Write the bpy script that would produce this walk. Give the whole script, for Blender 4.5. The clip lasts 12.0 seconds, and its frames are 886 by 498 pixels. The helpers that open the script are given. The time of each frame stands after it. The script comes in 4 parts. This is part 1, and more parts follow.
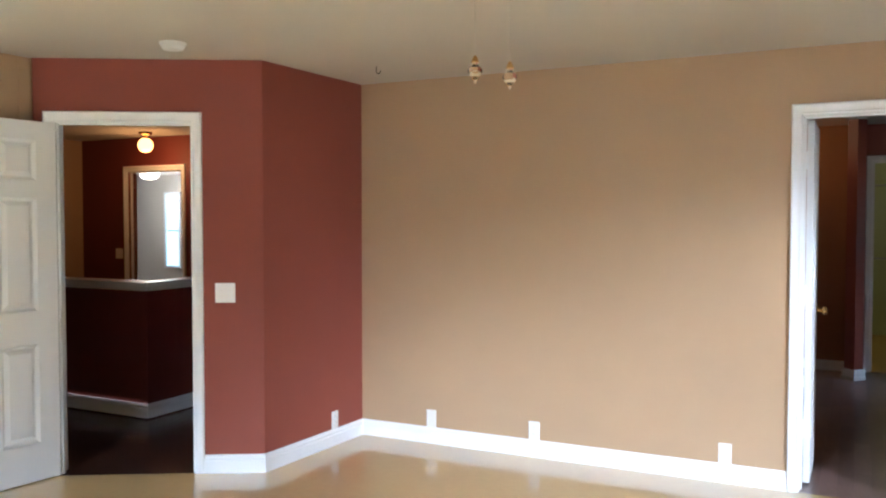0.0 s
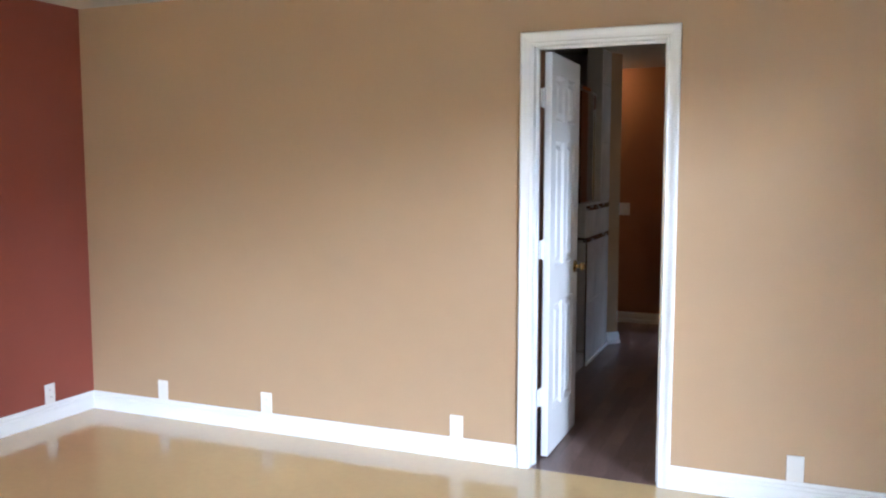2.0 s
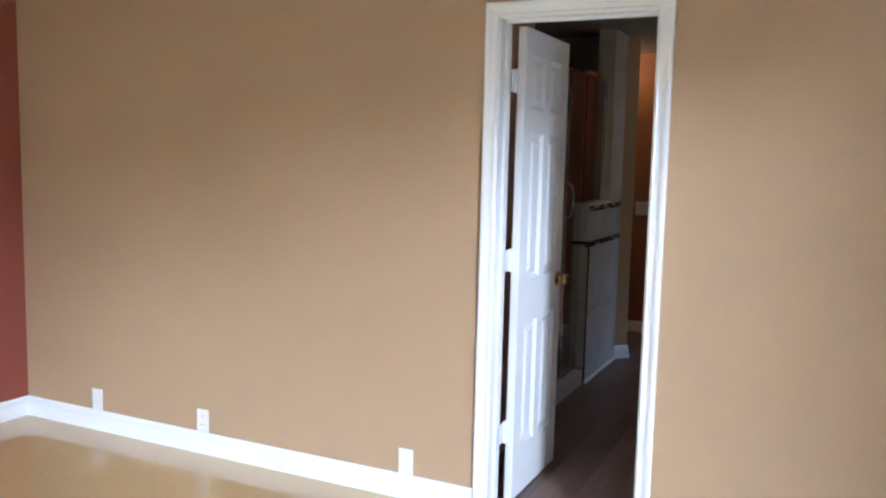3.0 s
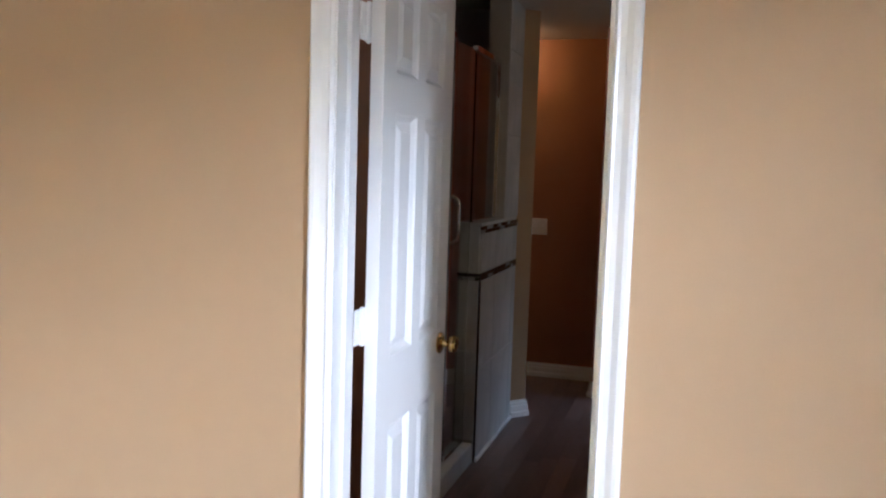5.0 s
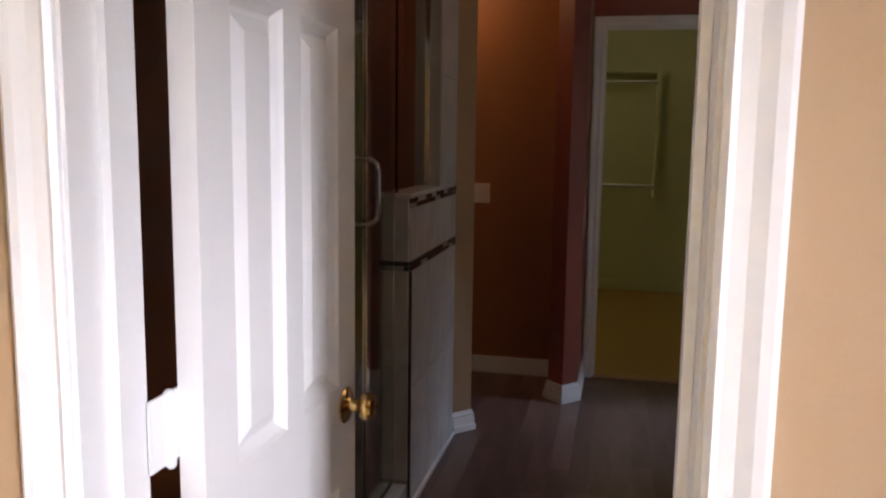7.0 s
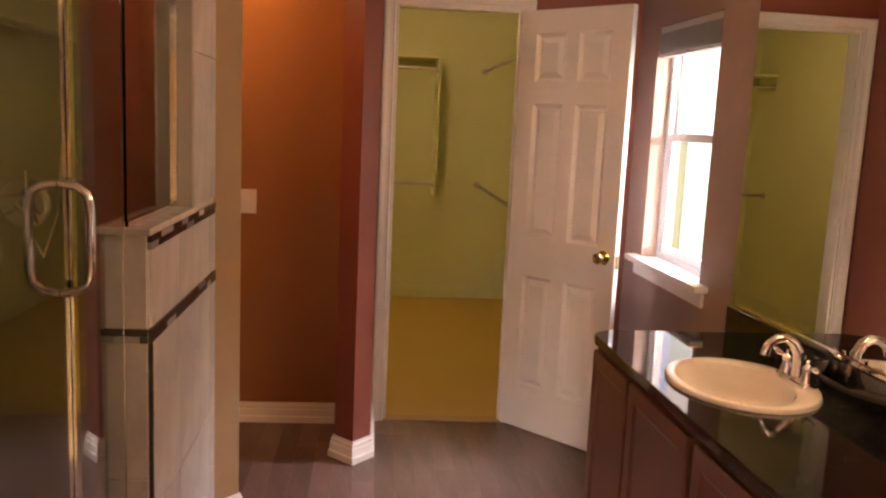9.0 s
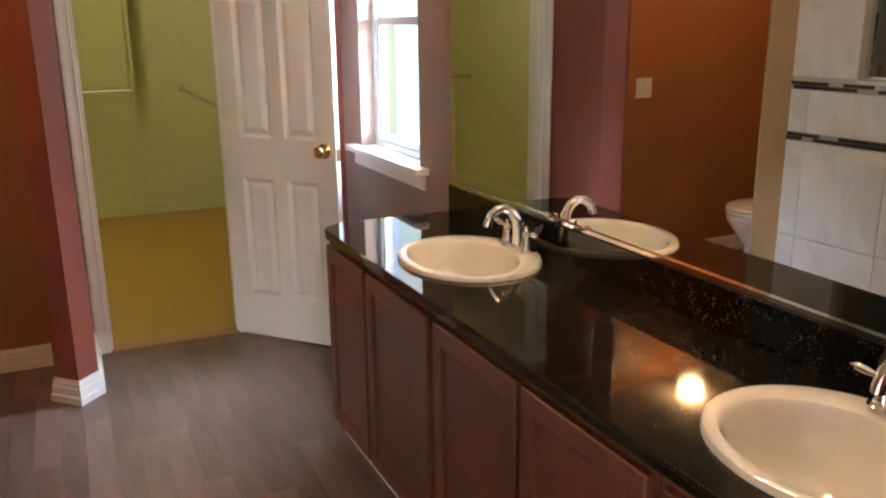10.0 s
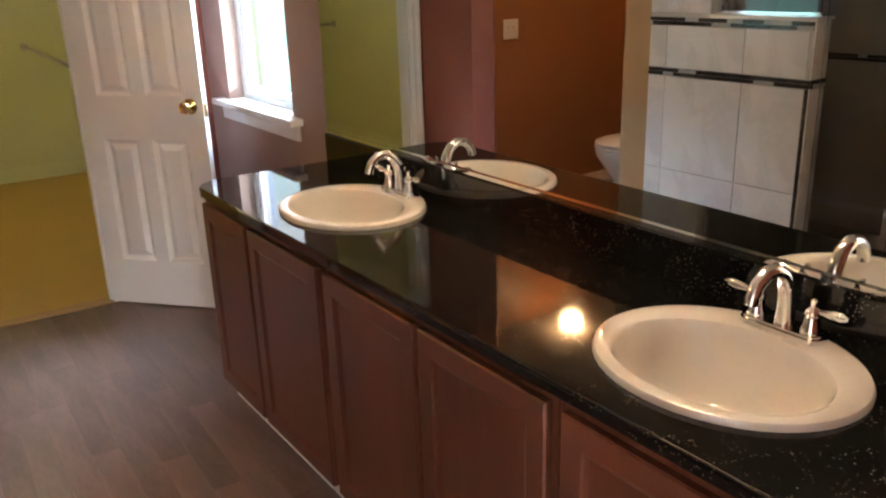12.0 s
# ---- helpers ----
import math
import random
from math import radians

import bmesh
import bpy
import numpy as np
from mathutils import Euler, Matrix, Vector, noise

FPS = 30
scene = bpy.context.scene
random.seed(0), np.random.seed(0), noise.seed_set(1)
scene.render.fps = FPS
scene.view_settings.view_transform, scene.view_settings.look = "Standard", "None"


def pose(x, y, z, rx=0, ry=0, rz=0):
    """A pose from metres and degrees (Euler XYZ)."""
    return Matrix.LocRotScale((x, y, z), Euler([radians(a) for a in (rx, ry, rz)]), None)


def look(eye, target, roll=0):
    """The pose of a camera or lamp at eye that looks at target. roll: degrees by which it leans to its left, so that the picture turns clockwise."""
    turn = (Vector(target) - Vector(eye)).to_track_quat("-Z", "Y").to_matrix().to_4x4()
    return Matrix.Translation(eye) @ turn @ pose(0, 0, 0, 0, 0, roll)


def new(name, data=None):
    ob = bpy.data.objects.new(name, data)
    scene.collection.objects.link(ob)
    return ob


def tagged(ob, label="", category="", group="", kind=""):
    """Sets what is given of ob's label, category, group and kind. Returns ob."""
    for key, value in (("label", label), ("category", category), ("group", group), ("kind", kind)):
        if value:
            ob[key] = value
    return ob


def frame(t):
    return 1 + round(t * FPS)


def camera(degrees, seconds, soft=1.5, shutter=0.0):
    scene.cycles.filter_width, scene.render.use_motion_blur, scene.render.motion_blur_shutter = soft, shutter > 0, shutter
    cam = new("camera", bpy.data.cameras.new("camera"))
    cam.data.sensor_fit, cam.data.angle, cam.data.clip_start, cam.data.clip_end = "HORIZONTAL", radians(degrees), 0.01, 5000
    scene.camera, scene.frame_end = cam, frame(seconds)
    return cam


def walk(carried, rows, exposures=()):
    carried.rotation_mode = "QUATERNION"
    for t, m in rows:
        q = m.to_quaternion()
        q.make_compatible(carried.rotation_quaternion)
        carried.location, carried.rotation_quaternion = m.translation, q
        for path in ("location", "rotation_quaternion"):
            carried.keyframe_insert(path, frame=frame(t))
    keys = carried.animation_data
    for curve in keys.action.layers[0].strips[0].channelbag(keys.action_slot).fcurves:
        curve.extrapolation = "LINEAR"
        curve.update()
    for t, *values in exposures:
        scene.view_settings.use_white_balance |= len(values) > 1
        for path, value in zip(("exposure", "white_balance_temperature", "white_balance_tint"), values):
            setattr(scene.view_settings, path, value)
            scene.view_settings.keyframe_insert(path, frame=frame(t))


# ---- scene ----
cam = camera(56.2, 12.0, soft=2.2)
PATH = [
    (0, (-0.05, -4.872, 1.485), (-0.941, -3.082, 1.415), 0.0),
    (0.5, (0.201, -4.705, 1.478), (-0.765, -2.956, 1.378), -1.6),
    (1, (0.452, -4.551, 1.48), (-0.379, -2.74, 1.301), -0.1),
    (1.5, (0.638, -4.23, 1.438), (-0.111, -2.385, 1.249), 0.2),
    (2, (0.797, -3.837, 1.469), (0.045, -1.994, 1.277), -0.0),
    (2.5, (0.905, -3.503, 1.491), (0.087, -1.689, 1.289), 1.6),
    (2.7, (0.956, -3.342, 1.502), (0.097, -1.55, 1.276), 1.2),
    (4.5, (0.595, -2.115, 1.453), (-0.067, -0.234, 1.297), 2.7),
    (5, (0.491, -1.748, 1.462), (-0.093, 0.156, 1.276), 1.8),
    (5.5, (0.430, -1.461, 1.431), (-0.166, 0.431, 1.179), 1.2),
    (6, (0.413, -1.175, 1.446), (-0.241, 0.697, 1.190), 1.6),
    (6.5, (0.341, -0.978, 1.427), (-0.251, 0.915, 1.169), 1.0),
    (6.7, (0.292, -0.876, 1.428), (-0.225, 1.038, 1.169), 0.8),
    (8.5, (0.07, -0.072, 1.454), (0.004, 1.897, 1.109), 2.8),
    (9, (0.014, 0.163, 1.502), (0.183, 2.133, 1.2), 2.6),
    (9.5, (-0.004, 0.251, 1.484), (0.491, 2.141, 1.056), 0.9),
    (10, (0.044, 0.244, 1.477), (0.828, 2.006, 0.948), -0.6),
    (10.5, (0.028, 0.262, 1.466), (0.978, 1.92, 0.874), -0.6),
    (11, (0.04, 0.248, 1.467), (1.039, 1.847, 0.8), -3.3),
    (11.5, (0.046, 0.268, 1.442), (1.128, 1.813, 0.776), -2.0),
    (12, (0.025, 0.262, 1.462), (1.05, 1.853, 0.814), -1.9),
]
EXPOSURES = [(0.0, 0.92, 5200, 11), (0.5, 1.08, 5200, 11), (1.0, 1.10, 5200, 11), (1.5, 0.95, 5200, 11), (2.0, 0.84, 5100, 11), (2.7, 0.70, 5100, 11), (4.5, 0.78, 5300, 13), (6.7, 0.72, 5600, 18), (8.3, 1.42, 10800, 50), (9.0, 2.68, 9400, 40), (9.5, 2.98, 7900, 24), (10.0, 2.92, 6800, 16), (12.0, 2.9, 6600, 16)]
walk(cam, [(t, look(eye, target, roll)) for t, eye, target, roll in PATH], EXPOSURES)


# ---- light ----
def make_world():
    w = bpy.data.worlds.new("sky")
    scene.world = w
    w.use_nodes = True
    nt = w.node_tree
    sky = nt.nodes.new("ShaderNodeTexSky")
    sky.sky_type = "NISHITA"
    sky.sun_disc = False
    sky.sun_elevation, sky.sun_rotation = radians(60), radians(195)
    nt.links.new(sky.outputs[0], nt.nodes["Background"].inputs[0])
    nt.nodes["Background"].inputs[1].default_value = 0.12


make_world()


def lamp(name, kind, matrix, power, colour, size=0.1, size_y=None):
    data = bpy.data.lights.new(name, kind)
    data.energy, data.color = power, colour
    if kind == "AREA":
        data.shape, data.size, data.size_y = "RECTANGLE", size, size_y or size
    elif kind == "SUN":
        data.angle = radians(size)
    else:
        data.shadow_soft_size = size
    ob = new(name, data)
    ob.matrix_world = matrix
    return ob


MX = 1.355          # mirror wall of the bathroom
lamp("sun", "SUN", look((0, 0, 10), (1.5, 5.5, 0)), 2.0, (1, 0.95, 0.88), 0.5)
# ambient fill lamp in an added south window, always out of view
wl = lamp("south_fill_light", "AREA", look((-1.6, -6.5, 1.3), (-1.6, -5.5, 0.05)), 150, (0.84, 0.94, 1.0), 1.7, 1.2)
wl.data.spread = radians(96)
# added lamp standing for low bright sky, shining through the assumed side window of the bedroom
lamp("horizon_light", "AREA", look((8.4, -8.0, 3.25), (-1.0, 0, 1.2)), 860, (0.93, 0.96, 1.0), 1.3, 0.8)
# open sky above the garden, falling steeply through the bathroom window
lamp("garden_sky", "AREA", look((MX + 1.15, 3.7, 2.9), (0.4, 3.0, 0.2)), 44, (0.62, 0.80, 1.0), 1.1, 0.9)

# ---- materials ----
M = {}


def mat(name, colour, rough=0.6, metal=0.0, vary=0.12, scale=3.0, grain=60.0, bump=0.15, coat=0.0, stretch=(1, 1, 1), spec=0.5, island=0.0):
    """A painted or natural surface: tone varies at two scales, with a fine relief."""
    m = bpy.data.materials.new(name)
    m.use_nodes = True
    nt = m.node_tree
    N, L = nt.nodes, nt.links
    b = N["Principled BSDF"]
    b.inputs["Roughness"].default_value, b.inputs["Metallic"].default_value = rough, metal
    b.inputs["Coat Weight"].default_value = coat
    b.inputs["Coat Roughness"].default_value = 0.06
    b.inputs["Specular IOR Level"].default_value = spec
    co = N.new("ShaderNodeTexCoord")
    mp = N.new("ShaderNodeMapping")
    mp.inputs["Scale"].default_value = stretch
    L.new(co.outputs["Object"], mp.inputs[0])
    n1, n2 = N.new("ShaderNodeTexNoise"), N.new("ShaderNodeTexNoise")
    n1.inputs["Scale"].default_value, n2.inputs["Scale"].default_value = scale, grain
    n1.inputs["Detail"].default_value, n2.inputs["Detail"].default_value = 5, 3
    L.new(mp.outputs[0], n1.inputs[0])
    L.new(mp.outputs[0], n2.inputs[0])
    add = N.new("ShaderNodeMath")
    add.operation = "MULTIPLY_ADD"
    L.new(n2.outputs[0], add.inputs[0])
    add.inputs[1].default_value = 0.5
    L.new(n1.outputs[0], add.inputs[2])
    last = add.outputs[0]
    if island:
        info = N.new("ShaderNodeObjectInfo")
        a2 = N.new("ShaderNodeMath")
        a2.operation = "MULTIPLY_ADD"
        L.new(info.outputs["Random"], a2.inputs[0])
        a2.inputs[1].default_value = island
        L.new(last, a2.inputs[2])
        last = a2.outputs[0]
    rng = N.new("ShaderNodeMapRange")
    rng.inputs[1].default_value, rng.inputs[2].default_value = 0.35, 1.15 + island
    L.new(last, rng.inputs[0])
    mix = N.new("ShaderNodeMix")
    mix.data_type = "RGBA"
    L.new(rng.outputs[0], mix.inputs[0])
    mix.inputs[6].default_value = (*[c * (1 - vary) for c in colour], 1)
    mix.inputs[7].default_value = (*[min(1, c * (1 + vary)) for c in colour], 1)
    L.new(mix.outputs[2], b.inputs["Base Color"])
    r2 = N.new("ShaderNodeMapRange")
    r2.inputs[3].default_value, r2.inputs[4].default_value = rough * 0.85, min(1, rough * 1.15)
    L.new(n1.outputs[0], r2.inputs[0])
    L.new(r2.outputs[0], b.inputs["Roughness"])
    if bump:
        bp = N.new("ShaderNodeBump")
        bp.inputs["Strength"].default_value, bp.inputs["Distance"].default_value = bump, 0.002
        L.new(n2.outputs[0], bp.inputs["Height"])
        L.new(bp.outputs[0], b.inputs["Normal"])
    M[name] = m
    return m


def glow(name, colour, strength):
    m = bpy.data.materials.new(name)
    m.use_nodes = True
    b = m.node_tree.nodes["Principled BSDF"]
    b.inputs["Base Color"].default_value = (*colour, 1)
    b.inputs["Emission Color"].default_value = (*colour, 1)
    b.inputs["Emission Strength"].default_value = strength
    M[name] = m
    return m


def glass_mat(name, tint=(1, 1, 1), rough=0.0):
    m = bpy.data.materials.new(name)
    m.use_nodes = True
    b = m.node_tree.nodes["Principled BSDF"]
    b.inputs["Base Color"].default_value = (*tint, 1)
    b.inputs["Roughness"].default_value = rough
    b.inputs["Transmission Weight"].default_value = 1.0
    b.inputs["IOR"].default_value = 1.45
    M[name] = m
    return m


mat("beige_paint", (0.43, 0.287, 0.160), 0.7, vary=0.05, scale=1.5, grain=220, bump=0.12)
mat("red_paint", (0.25, 0.060, 0.035), 0.75, vary=0.07, scale=1.5, grain=220, bump=0.12)
mat("maroon_paint", (0.16, 0.03, 0.02), 0.55, vary=0.08, scale=1.5, grain=220, bump=0.12)
mat("bath_red_paint", (0.27, 0.075, 0.05), 0.5, vary=0.07, scale=1.5, grain=220, bump=0.12)
mat("bath_brown_paint", (0.36, 0.156, 0.060), 0.5, vary=0.07, scale=1.5, grain=220, bump=0.12)
# red-brown paint, greyed and paled in its colour for cool window light and bounce
mat("bath_daylit_paint", (0.37, 0.265, 0.225), 0.6, vary=0.07, scale=1.5, grain=220, bump=0.12)
mat("closet_paint", (0.61, 0.62, 0.345), 0.6, vary=0.05, scale=1.5, grain=220, bump=0.1)
mat("ceiling_paint", (0.54, 0.49, 0.42), 0.8, vary=0.05, scale=2, grain=120, bump=0.35)
mat("white_trim", (0.87, 0.87, 0.86), 0.32, vary=0.03, scale=4, grain=90, bump=0.04)
mat("white_door", (0.85, 0.84, 0.82), 0.38, vary=0.03, scale=3, grain=140, bump=0.06, stretch=(1, 1, 0.15))
mat("cream_floor", (0.64, 0.47, 0.23), 0.14, vary=0.08, scale=1.3, grain=25, bump=0.015, coat=0.4)
mat("closet_floor", (0.50, 0.33, 0.08), 0.55, vary=0.1, scale=2, grain=160, bump=0.3)
mat("wood_plank", (0.165, 0.105, 0.088), 0.30, vary=0.65, scale=3.0, grain=16, bump=0.10, stretch=(6, 1.1, 1), island=0.45)
mat("hall_floor", (0.07, 0.03, 0.02), 0.25, vary=0.3, scale=2.2, grain=14, bump=0.1, stretch=(7, 0.6, 1), island=0.5)
mat("cabinet_wood", (0.135, 0.042, 0.022), 0.36, vary=0.28, scale=3, grain=26, bump=0.08, stretch=(6, 6, 0.5))
mat("marble_tile", (0.68, 0.67, 0.66), 0.2, vary=0.09, scale=3.5, grain=12, bump=0.01, island=0.25)
mat("shower_tile", (0.42, 0.38, 0.33), 0.25, vary=0.14, scale=3.5, grain=12, bump=0.02, island=0.3)
mat("grout", (0.45, 0.43, 0.40), 0.8, vary=0.1, bump=0.2)
mat("mosaic_dark", (0.05, 0.045, 0.045), 0.12, vary=0.4, island=0.8, bump=0)
mat("mosaic_light", (0.42, 0.42, 0.42), 0.15, vary=0.3, island=0.8, bump=0)
mat("porcelain", (0.84, 0.80, 0.74), 0.07, vary=0.02, bump=0, coat=0.3)
mat("chrome", (0.86, 0.87, 0.88), 0.06, 1.0, vary=0.03, bump=0)
mat("brass", (0.72, 0.50, 0.20), 0.16, 1.0, vary=0.08, bump=0)
mat("steel_rod", (0.5, 0.48, 0.44), 0.3, 1.0, vary=0.08, bump=0)
mat("plate_plastic", (0.82, 0.80, 0.76), 0.3, vary=0.02, bump=0)
mat("dark_slot", (0.02, 0.02, 0.02), 0.6, vary=0.1, bump=0)
mat("dark_metal", (0.06, 0.055, 0.05), 0.4, 0.6, vary=0.1, bump=0)
mat("vinyl", (0.75, 0.76, 0.77), 0.35, vary=0.03, bump=0)
mat("blind_slat", (0.62, 0.62, 0.60), 0.5, vary=0.05, bump=0.05)
mat("wood_blade", (0.30, 0.16, 0.08), 0.4, vary=0.2, stretch=(1, 6, 1))
mat("lawn", (0.07, 0.11, 0.04), 0.9, vary=0.4, scale=0.8, grain=9, bump=0.6)
mat("hedge_leaf", (0.10, 0.17, 0.07), 0.6, vary=0.5, scale=4, grain=30, bump=0.5)
mat("outer_wall", (0.5, 0.45, 0.4), 0.8, vary=0.1, bump=0.3)
glow("bulb_glow", (1.0, 0.42, 0.09), 3.2)
glow("dome_glow", (1.0, 0.86, 0.6), 4)
glow("alcove_glow", (1.0, 0.60, 0.27), 14)
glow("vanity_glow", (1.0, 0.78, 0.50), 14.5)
glow("bright_sky", (0.60, 0.82, 0.88), 0.9)
glass_mat("clear_glass", (0.93, 0.97, 0.96))
glass_mat("crystal", (1, 0.97, 0.9))


def backdrop_mat():
    """Overcast brightness above, washed-out foliage below."""
    m = bpy.data.materials.new("daylight_backdrop")
    m.use_nodes = True
    nt = m.node_tree
    N, L = nt.nodes, nt.links
    b = N["Principled BSDF"]
    co = N.new("ShaderNodeTexCoord")
    n = N.new("ShaderNodeTexNoise")
    n.inputs["Scale"].default_value, n.inputs["Detail"].default_value = 5, 6
    L.new(co.outputs["Object"], n.inputs[0])
    sep = N.new("ShaderNodeSeparateXYZ")
    L.new(co.outputs["Object"], sep.inputs[0])
    add = N.new("ShaderNodeMath")
    add.operation = "MULTIPLY_ADD"
    L.new(sep.outputs[2], add.inputs[0])
    add.inputs[1].default_value = 0.7
    L.new(n.outputs[0], add.inputs[2])
    ramp = N.new("ShaderNodeValToRGB")
    e = ramp.color_ramp.elements
    e[0].position, e[0].color = 0.30, (0.30, 0.62, 0.60, 1)
    e[1].position, e[1].color = 1.0, (0.85, 0.95, 1.0, 1)
    mid = e.new(0.62)
    mid.color = (0.50, 0.84, 0.90, 1)
    rng = N.new("ShaderNodeMapRange")
    rng.inputs[1].default_value, rng.inputs[2].default_value = 0.9, 2.2
    L.new(add.outputs[0], rng.inputs[0])
    L.new(rng.outputs[0], ramp.inputs[0])
    L.new(ramp.outputs[0], b.inputs["Emission Color"])
    b.inputs["Emission Strength"].default_value = 0.45
    b.inputs["Base Color"].default_value = (0, 0, 0, 1)
    M["daylight_backdrop"] = m


backdrop_mat()


def granite():
    m = mat("granite", (0.008, 0.008, 0.008), 0.05, vary=0.3, bump=0, spec=0.6)
    nt = m.node_tree
    N, L = nt.nodes, nt.links
    b = N["Principled BSDF"]
    co = N.new("ShaderNodeTexCoord")
    v = N.new("ShaderNodeTexVoronoi")
    v.inputs["Scale"].default_value = 135
    L.new(co.outputs["Object"], v.inputs[0])
    n = N.new("ShaderNodeTexNoise")
    n.inputs["Scale"].default_value = 22
    n.inputs["Detail"].default_value = 6
    L.new(co.outputs["Object"], n.inputs[0])
    sub = N.new("ShaderNodeMath")
    sub.operation = "MULTIPLY_ADD"
    L.new(n.outputs[0], sub.inputs[0])
    sub.inputs[1].default_value = -0.55
    L.new(v.outputs["Distance"], sub.inputs[2])
    ramp = N.new("ShaderNodeValToRGB")
    ramp.color_ramp.elements[0].position, ramp.color_ramp.elements[0].color = 0.0, (0.17, 0.16, 0.13, 1)
    ramp.color_ramp.elements[1].position, ramp.color_ramp.elements[1].color = 0.07, (0.007, 0.007, 0.007, 1)
    add = N.new("ShaderNodeMath")
    add.operation = "ADD"
    add.inputs[1].default_value = 0.17
    L.new(sub.outputs[0], add.inputs[0])
    L.new(add.outputs[0], ramp.inputs[0])
    L.new(ramp.outputs[0], b.inputs["Base Color"])


granite()


def mirror_mat():
    m = bpy.data.materials.new("mirror")
    m.use_nodes = True
    b = m.node_tree.nodes["Principled BSDF"]
    b.inputs["Base Color"].default_value = (0.80, 0.82, 0.80, 1)
    b.inputs["Metallic"].default_value, b.inputs["Roughness"].default_value = 1.0, 0.0
    M["mirror"] = m


mirror_mat()


def veined():
    """Grey veins in the pale marble."""
    nt = M["marble_tile"].node_tree
    N, L = nt.nodes, nt.links
    b = N["Principled BSDF"]
    src = b.inputs["Base Color"].links[0].from_socket
    co = N.new("ShaderNodeTexCoord")
    n = N.new("ShaderNodeTexNoise")
    n.inputs["Scale"].default_value, n.inputs["Detail"].default_value, n.inputs["Distortion"].default_value = 3.4, 9, 0.5
    L.new(co.outputs["Object"], n.inputs[0])
    ramp = N.new("ShaderNodeValToRGB")
    e = ramp.color_ramp.elements
    e[0].position, e[0].color = 0.44, (1, 1, 1, 1)
    e[1].position, e[1].color = 0.56, (1, 1, 1, 1)
    mid = e.new(0.5)
    mid.color = (0.90, 0.90, 0.91, 1)
    L.new(n.outputs[0], ramp.inputs[0])
    mix = N.new("ShaderNodeMix")
    mix.data_type, mix.blend_type = "RGBA", "MULTIPLY"
    mix.inputs[0].default_value = 1
    L.new(src, mix.inputs[6])
    L.new(ramp.outputs[0], mix.inputs[7])
    L.new(mix.outputs[2], b.inputs["Base Color"])


veined()


# ---- mesh helpers ----
def box(bm, x0, x1, y0, y1, z0, z1, bev=0.0):
    r = bmesh.ops.create_cube(bm, size=1, matrix=Matrix.Translation(((x0 + x1) / 2, (y0 + y1) / 2, (z0 + z1) / 2)) @ Matrix.Diagonal((abs(x1 - x0), abs(y1 - y0), abs(z1 - z0), 1)))
    if bev:
        es = list({e for v in r["verts"] for e in v.link_edges})
        bmesh.ops.bevel(bm, geom=es, offset=bev, segments=2, affect="EDGES", profile=0.5)
    return bm


def boxed(*a, bev=0.0):
    return box(bmesh.new(), *a, bev=bev)


def prism(bm, pts, z0, z1):
    lo = [bm.verts.new((x, y, z0)) for x, y in pts]
    hi = [bm.verts.new((x, y, z1)) for x, y in pts]
    n = len(pts)
    bm.faces.new(lo[::-1])
    bm.faces.new(hi)
    for i in range(n):
        bm.faces.new((lo[i], lo[(i + 1) % n], hi[(i + 1) % n], hi[i]))
    return bm


def lathe(bm, prof, m=Matrix(), seg=24, sx=1.0, sy=1.0):
    """Turns (radius, height) pairs about z."""
    rings = []
    for r, h in prof:
        if r < 1e-6:
            rings.append([bm.verts.new(m @ Vector((0, 0, h)))])
        else:
            rings.append([bm.verts.new(m @ Vector((r * sx * math.cos(2 * math.pi * i / seg), r * sy * math.sin(2 * math.pi * i / seg), h))) for i in range(seg)])
    for a, b in zip(rings, rings[1:]):
        for i in range(seg):
            j = (i + 1) % seg
            if len(a) == 1 and len(b) > 1:
                bm.faces.new((a[0], b[i], b[j]))
            elif len(b) == 1 and len(a) > 1:
                bm.faces.new((a[j], a[i], b[0]))
            elif len(a) > 1:
                bm.faces.new((a[i], b[i], b[j], a[j]))
    return bm


def tube(bm, pts, rad, seg=12):
    pts = [Vector(p) for p in pts]
    rads = rad if isinstance(rad, (list, tuple)) else [rad] * len(pts)
    rings, up = [], None
    for i, p in enumerate(pts):
        d = (pts[min(i + 1, len(pts) - 1)] - pts[max(i - 1, 0)]).normalized()
        if up is None:
            up = d.orthogonal().normalized()
        up = (up - d * up.dot(d)).normalized()
        s = d.cross(up)
        rings.append([bm.verts.new(p + (up * math.cos(2 * math.pi * k / seg) + s * math.sin(2 * math.pi * k / seg)) * rads[i]) for k in range(seg)])
    for a, b in zip(rings, rings[1:]):
        for k in range(seg):
            bm.faces.new((a[k], a[(k + 1) % seg], b[(k + 1) % seg], b[k]))
    bm.faces.new(rings[0][::-1])
    bm.faces.new(rings[-1])
    return bm


def mesh_of(name, bm, material, smooth=False):
    bmesh.ops.recalc_face_normals(bm, faces=bm.faces)
    me = bpy.data.meshes.new(name)
    bm.to_mesh(me)
    bm.free()
    me.materials.append(M[material])
    if smooth:
        me.shade_smooth()
        me.set_sharp_from_angle(angle=radians(35))
    return me


def part(name, bm, material, parent, label="", smooth=False, at=None):
    ob = new(name, mesh_of(name, bm, material, smooth))
    ob.parent = parent
    if at is not None:
        ob.matrix_basis = at
    return tagged(ob, label)


def thing(name, m, label, category, group=""):
    ob = new(name)
    ob.empty_display_size = 0.1
    ob.matrix_basis = m
    return tagged(ob, label, category, group)


def solid(name, bm, material, label, category="", kind="", group="", smooth=False):
    return tagged(new(name, mesh_of(name, bm, material, smooth)), label, category, group, kind)


